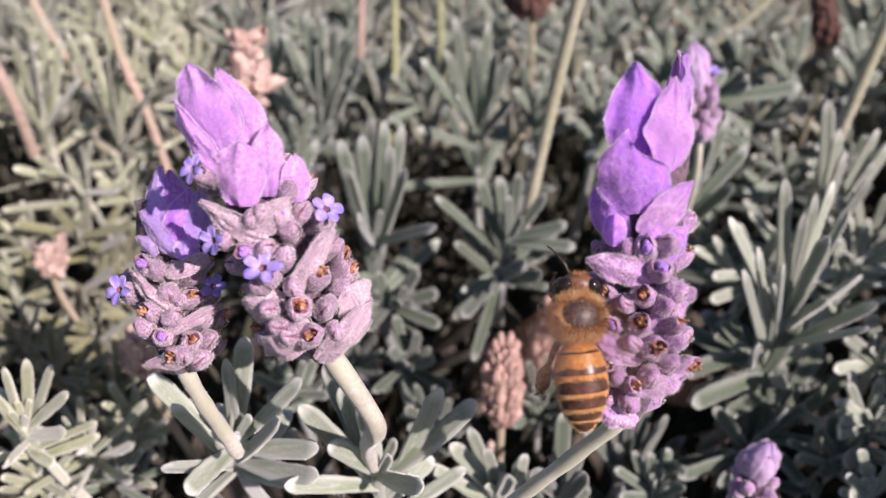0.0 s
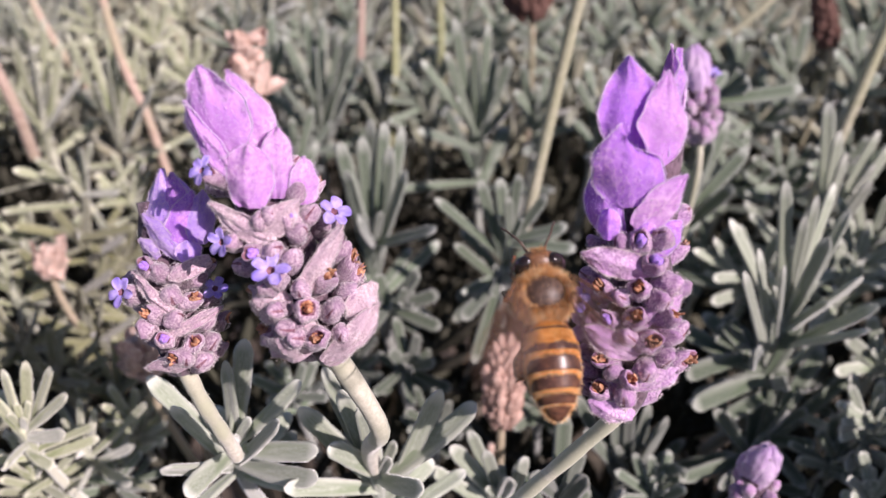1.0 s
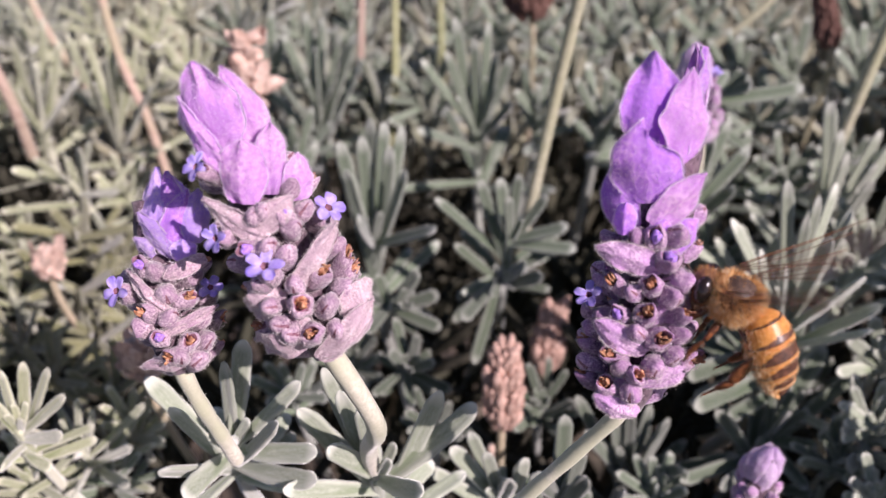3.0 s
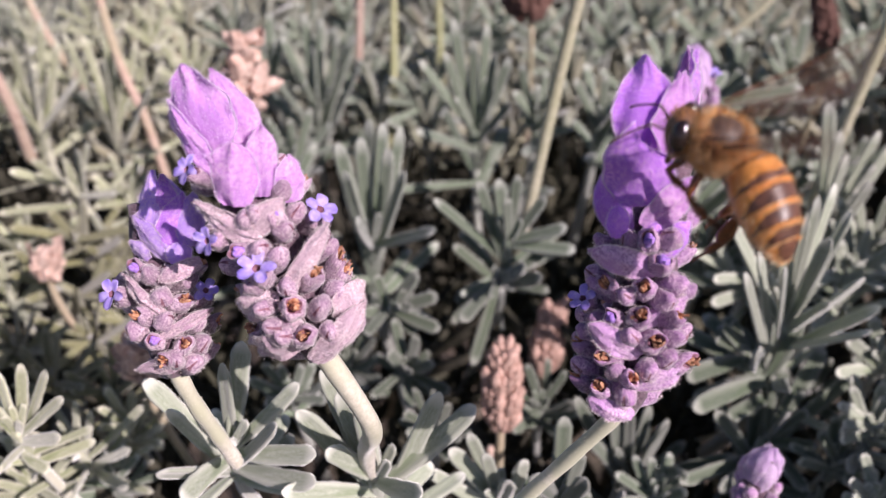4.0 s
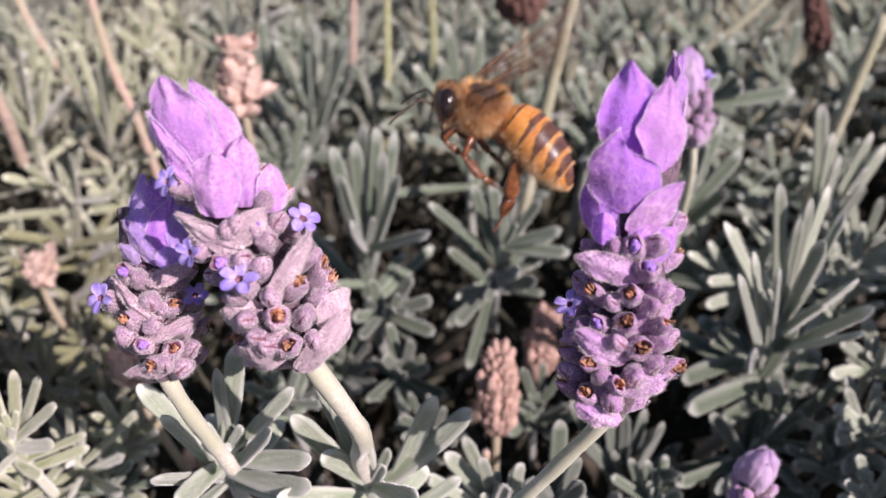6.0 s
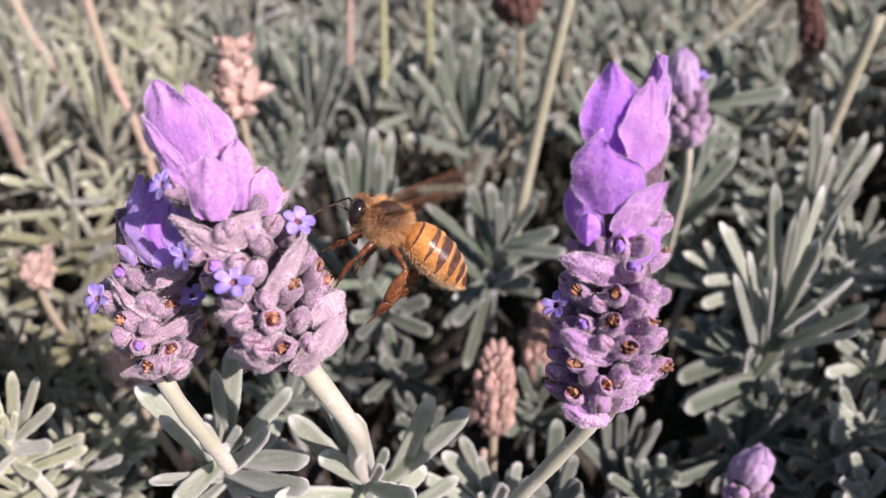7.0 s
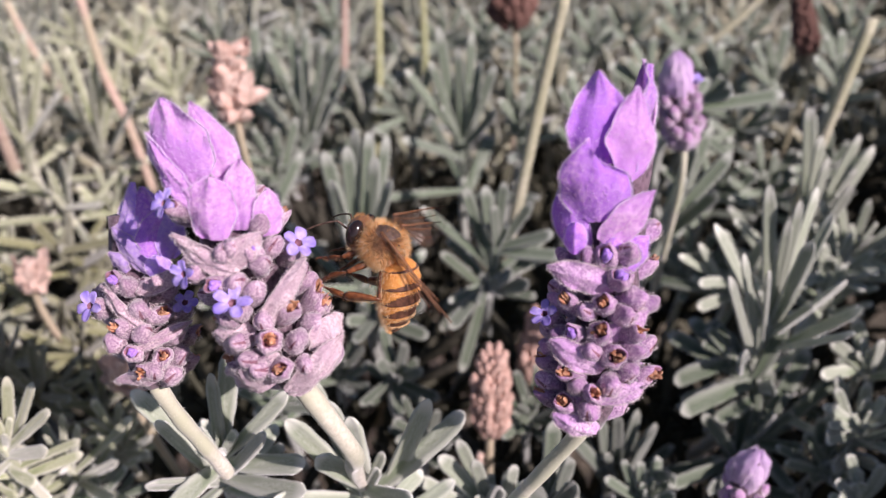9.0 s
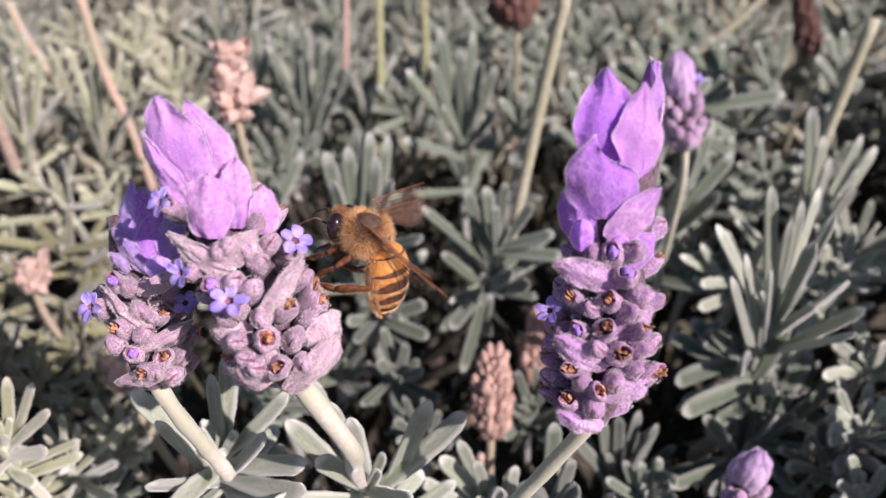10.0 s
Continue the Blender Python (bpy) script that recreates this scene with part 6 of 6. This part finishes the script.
    walk(flower_a, [
        (0, pose(-0.00849, 0.04230, 0.66051, -23.48, -19.02, 14.01)),
        (0.5, pose(-0.00825, 0.04258, 0.66031, -23.28, -18.74, 13.77)),
        (1, pose(-0.00805, 0.04246, 0.66035, -23.20, -18.57, 13.57)),
        (1.5, pose(-0.00831, 0.04291, 0.66006, -23.23, -18.93, 13.88)),
        (2, pose(-0.00853, 0.04292, 0.66023, -23.32, -19.04, 13.97)),
        (2.5, pose(-0.00829, 0.04299, 0.66028, -23.24, -18.59, 13.62)),
        (4, pose(-0.00885, 0.04318, 0.66017, -23.24, -19.08, 13.84)),
        (4.5, pose(-0.00852, 0.04311, 0.65997, -23.16, -18.74, 13.47)),
        (5, pose(-0.00880, 0.04297, 0.65986, -23.16, -19.33, 13.77)),
        (5.5, pose(-0.00936, 0.04315, 0.65981, -23.20, -19.88, 14.02)),
        (7, pose(-0.00966, 0.04278, 0.65985, -23.16, -19.99, 13.65)),
        (7.5, pose(-0.00999, 0.04260, 0.66011, -23.05, -19.81, 13.34)),
        (8, pose(-0.01016, 0.04255, 0.65965, -23.11, -20.47, 13.69)),
        (8.5, pose(-0.01030, 0.04220, 0.65922, -22.92, -19.95, 13.16)),
        (9, pose(-0.00971, 0.04213, 0.65887, -22.49, -18.51, 11.96)),
        (9.5, pose(-0.00950, 0.04206, 0.65877, -22.48, -18.48, 11.93)),
        (10, pose(-0.00991, 0.04240, 0.65888, -22.56, -18.88, 12.31)),
    ])
    walk(flower_a_stem, [
        (0, pose(0, 0, 0, 1.19, -0.19, -0.46)),
        (0.5, pose(0, 0, 0, 0.78, 0.05, -0.15)),
        (1, pose(0, 0, 0, 1.06, 0.25, -0.04)),
        (1.5, pose(0, 0, 0, 0.23, 0.10, 0.03)),
        (2, pose(0, 0, 0, 0.04, -0.16, -0.15)),
        (2.5, pose(0, 0, 0, 0.00, -0.00, 0.00)),
        (4, pose(0, 0, 0, -0.68, -0.57, -0.33)),
        (4.5, pose(0, 0, 0, -0.25, -0.25, -0.16)),
        (5, pose(0, 0, 0, -0.11, -0.40, -0.33)),
        (5.5, pose(0, 0, 0, -0.80, -0.93, -0.61)),
        (7, pose(0, 0, 0, -0.27, -1.31, -1.08)),
        (7.5, pose(0, 0, 0, -0.35, -1.87, -1.54)),
        (8, pose(0, 0, 0, -0.10, -1.88, -1.61)),
        (8.5, pose(0, 0, 0, 0.69, -2.55, -2.41)),
        (9, pose(0, 0, 0, 1.23, -2.45, -2.48)),
        (9.5, pose(0, 0, 0, 1.57, -2.15, -2.31)),
        (10, pose(0, 0, 0, 0.59, -2.57, -2.40)),
    ])
    walk(flower_b, [
        (0, pose(-0.02063, 0.04413, 0.65715, -25.38, -6.45, 4.53)),
        (0.5, pose(-0.02061, 0.04438, 0.65693, -25.26, -6.44, 4.55)),
        (1, pose(-0.02047, 0.04429, 0.65701, -25.23, -6.52, 4.58)),
        (1.5, pose(-0.02059, 0.04468, 0.65670, -25.17, -6.46, 4.56)),
        (2, pose(-0.02079, 0.04464, 0.65679, -25.23, -6.56, 4.61)),
        (2.5, pose(-0.02072, 0.04471, 0.65684, -25.27, -6.59, 4.64)),
        (4, pose(-0.02110, 0.04483, 0.65661, -25.14, -6.50, 4.44)),
        (4.5, pose(-0.02104, 0.04489, 0.65657, -25.13, -6.19, 4.12)),
        (5, pose(-0.02109, 0.04489, 0.65662, -24.98, -6.04, 3.90)),
        (5.5, pose(-0.02150, 0.04507, 0.65653, -24.87, -6.05, 3.75)),
        (7, pose(-0.02166, 0.04489, 0.65668, -24.79, -5.83, 3.15)),
        (7.5, pose(-0.02189, 0.04471, 0.65685, -24.72, -5.68, 2.91)),
        (8, pose(-0.02194, 0.04478, 0.65656, -24.60, -5.51, 2.66)),
        (8.5, pose(-0.02191, 0.04475, 0.65657, -24.57, -5.66, 2.67)),
        (9, pose(-0.02189, 0.04489, 0.65649, -24.54, -6.01, 2.86)),
        (9.5, pose(-0.02190, 0.04486, 0.65645, -24.55, -6.03, 2.87)),
        (10, pose(-0.02186, 0.04501, 0.65636, -24.55, -6.31, 3.14)),
    ])
    walk(flower_b_stem, [
        (0, pose(0, 0, 0, 2.38, 0.22, 0.16)),
        (0.5, pose(0, 0, 0, 1.43, 0.25, 0.19)),
        (1, pose(0, 0, 0, 1.76, 0.80, 0.61)),
        (1.5, pose(0, 0, 0, 0.27, 0.32, 0.24)),
        (2, pose(0, 0, 0, 0.31, -0.32, -0.25)),
        (2.5, pose(0, 0, 0, 0.00, -0.00, 0.00)),
        (4, pose(0, 0, 0, -0.55, -1.48, -1.11)),
        (4.5, pose(0, 0, 0, -0.74, -1.43, -1.06)),
        (5, pose(0, 0, 0, -0.96, -1.71, -1.26)),
        (5.5, pose(0, 0, 0, -1.85, -3.19, -2.32)),
        (7, pose(0, 0, 0, -1.16, -3.76, -2.78)),
        (7.5, pose(0, 0, 0, -0.58, -4.59, -3.43)),
        (8, pose(0, 0, 0, -0.69, -5.02, -3.75)),
        (8.5, pose(0, 0, 0, -0.60, -4.82, -3.61)),
        (9, pose(0, 0, 0, -1.24, -4.54, -3.35)),
        (9.5, pose(0, 0, 0, -1.07, -4.61, -3.42)),
        (10, pose(0, 0, 0, -1.74, -4.37, -3.19)),
    ])
    walk(bee, [
        (0, pose(0.00910, 0.03917, 0.66680, 3.5, -41.2, 85.9)),
        (0.2, pose(0.00921, 0.03888, 0.66682, -4.6, -41.1, 95.5)),
        (0.4, pose(0.00879, 0.03890, 0.66727, -6.8, -41.1, 98.1)),
        (0.6, pose(0.00868, 0.03912, 0.66785, -6.8, -41.1, 98.1)),
        (0.8, pose(0.00713, 0.03851, 0.66870, -9.1, -40.4, 100.8)),
        (1, pose(0.00643, 0.03806, 0.66972, -5.9, -40.3, 99.4)),
        (1.2, pose(0.00613, 0.03781, 0.67051, 0.0, -40.4, 90.0)),
        (1.4, pose(0.00690, 0.03816, 0.67152, 2.2, -40.8, 87.4)),
        (1.6, pose(0.00892, 0.03936, 0.67160, -2.7, -40.3, 96.7)),
        (1.8, pose(0.01114, 0.03932, 0.67161, -10.6, -38.0, 114.1)),
        (2, pose(0.01292, 0.03944, 0.67123, -19.4, -9.6, 147.8)),
        (2.2, pose(0.01646, 0.04028, 0.66922, -3.7, -5.1, 140.6)),
        (2.5, pose(0.01961, 0.04109, 0.66692, 5.2, -7.8, 140.7)),
        (2.7, pose(0.02048, 0.04083, 0.66651, 5.0, -9.3, 146.7)),
        (3.8, pose(0.01560, 0.03957, 0.67738, -14.3, -34.0, 151.8)),
        (4, pose(0.01557, 0.03891, 0.68016, -13.1, -17.4, 155.5)),
        (4.2, pose(0.01413, 0.03590, 0.68431, -9.9, -14.1, 169.8)),
        (4.5, pose(0.01177, 0.03400, 0.68674, -0.1, -4.7, 168.6)),
        (4.8, pose(0.00953, 0.03530, 0.68708, -0.8, -8.0, 174.1)),
        (5, pose(0.00742, 0.03663, 0.68642, -1.0, -10.9, 165.2)),
        (5.2, pose(0.00727, 0.04122, 0.68468, -3.9, -15.1, 168.9)),
        (5.5, pose(0.00562, 0.04351, 0.68421, -4.2, -13.8, 169.7)),
        (5.7, pose(0.00484, 0.04428, 0.68277, -2.6, -11.0, 171.8)),
        (6.8, pose(-0.00303, 0.04790, 0.67066, 16.2, -13.7, 154.6)),
        (7, pose(-0.00335, 0.04770, 0.66963, 16.8, -15.2, 153.6)),
        (7.5, pose(-0.00412, 0.04774, 0.66940, 15.3, -11.4, 155.8)),
        (8, pose(-0.00464, 0.04828, 0.66900, 14.3, -12.7, 153.1)),
        (8.5, pose(-0.00424, 0.04767, 0.66822, 14.4, -17.4, 149.7)),
        (9, pose(-0.00344, 0.04761, 0.66791, 14.5, -22.2, 146.7)),
        (9.5, pose(-0.00291, 0.04734, 0.66839, 14.5, -22.1, 146.6)),
        (10, pose(-0.00465, 0.04713, 0.66931, 8.2, -14.6, 153.8)),
    ])
    walk(bee_abdomen, [
        (0, pose(-0.0016, 0, 0, -1.3, -11.0, 9.6)),
        (0.2, pose(-0.0016, 0, 0, -0.4, -11.0, 3.1)),
        (0.4, pose(-0.0016, 0, 0, -0.0, -8.1, 0.3)),
        (0.6, pose(-0.0016, 0, 0, 0.0, -3.5, -0.1)),
        (0.8, pose(-0.0016, 0, 0, -0.3, -1.0, 6.6)),
        (1, pose(-0.0016, 0, 0, 0.0, 4.4, -2.2)),
        (1.2, pose(-0.0016, 0, 0, 0.3, -1.6, -5.1)),
        (1.4, pose(-0.0016, 0, 0, 0.1, 1.5, -3.9)),
        (1.6, pose(-0.0016, 0, 0, -0.0, 2.5, 1.7)),
        (1.8, pose(-0.0016, 0, 0, -0.0, 3.5, 1.6)),
        (2, pose(-0.0016, 0, 0, 4.1, -9.7, -31.0)),
        (2.2, pose(-0.0016, 0, 0, 3.3, -33.4, -9.6)),
        (2.5, pose(-0.0016, 0, 0, 2.4, -45.0, -5.3)),
        (2.7, pose(-0.0016, 0, 0, 2.0, -45.6, -4.3)),
        (3.8, pose(-0.0016, 0, 0, 1.5, -0.1, -33.5)),
        (4, pose(-0.0016, 0, 0, 6.3, -13.5, -37.7)),
        (4.2, pose(-0.0016, 0, 0, 6.6, -12.6, -40.9)),
        (4.5, pose(-0.0016, 0, 0, 2.7, -8.3, -22.9)),
        (4.8, pose(-0.0016, 0, 0, 2.3, -4.2, -27.7)),
        (5, pose(-0.0016, 0, 0, 1.2, -3.1, -16.9)),
        (5.2, pose(-0.0016, 0, 0, 3.7, -12.2, -24.0)),
        (5.5, pose(-0.0016, 0, 0, 6.8, -21.5, -28.7)),
        (5.7, pose(-0.0016, 0, 0, 6.4, -21.7, -27.1)),
        (6.8, pose(-0.0016, 0, 0, -3.4, -13.9, 20.6)),
        (7, pose(-0.0016, 0, 0, -4.1, -17.1, 21.3)),
        (7.5, pose(-0.0016, 0, 0, -3.1, -25.7, 11.4)),
        (8, pose(-0.0016, 0, 0, -7.5, -34.7, 21.2)),
        (8.5, pose(-0.0016, 0, 0, -17.2, -51.2, 33.0)),
        (9, pose(-0.0016, 0, 0, 0.1, -58.5, -0.2)),
        (9.5, pose(-0.0016, 0, 0, -1.4, -69.6, 1.9)),
        (10, pose(-0.0016, 0, 0, -2.6, -67.1, 3.8)),
    ])
    # legs swing at the hip and fold at the knee while the bee is in the air
    for name, (leg, hip, shins, knee) in bee_legs.items():
        if name.startswith("hind"):
            swing = ((0, 4), (1.6, 2), (2.7, 0), (3.8, 0), (4.2, -5), (4.6, 3), (5.2, -2), (5.7, 0), (7.5, 0), (8.2, -6), (8.8, -34), (10, -38))
            fold = ((0, 30), (1.6, 25), (2.2, 0), (3.8, 10), (4.2, 16), (5.0, 22), (5.7, 18), (6.8, 4), (7.8, 0), (8.6, -10), (10, -14))
        elif name.startswith("middle"):
            swing = ((0, 0), (2, 5), (3.8, 20), (4.6, 25), (5.7, 15), (6.8, 5), (7.5, -8), (10, -14))
            fold = ((0, 0), (2.7, 0), (3.8, 40), (4.2, 75), (5.7, 75), (6.6, 20), (7.2, 0), (10, 0))
        else:
            swing = ((0, 0), (2, 5), (3.8, 10), (5, 10), (5.7, 10), (7, 0), (10, 0))
            fold = ((0, 0), (2.7, 0), (3.8, 60), (4.2, 115), (5.7, 110), (6.6, 40), (7.2, 0), (10, 0))
        walk(leg, [(t, pose(hip.x * MM, hip.y * MM, hip.z * MM, 0, a, 0)) for t, a in swing])
        for shin in shins:
            walk(shin, [(t, pose(knee.x * MM, knee.y * MM, knee.z * MM, 0, a, 0)) for t, a in fold])
    for name, (wing, hinge, side) in bee_wings.items():
        hind = name.startswith("hind")
        rows = []
        for k in range(301):
            t = k / 30
            rest = max(0.0, min(1.0, (t - 8.5) / 0.5))
            beat = (-40 if k % 2 else 40) * (1 - rest)
            flap = beat + 6 * (1 - rest) + rest * (-24 if side > 0 else -12)
            sweep = ((4 if k % 2 else 58) + (10 if hind else 0)) * (1 - rest) + rest * ((106 if side > 0 else 16) + (4 if hind else 0))
            twist = rest * (-50 if side > 0 else -60)
            rows.append((t, pose(hinge[0] * MM, side * hinge[1] * MM, hinge[2] * MM, side * flap, twist, side * sweep)))
        walk(wing, rows)


motions()
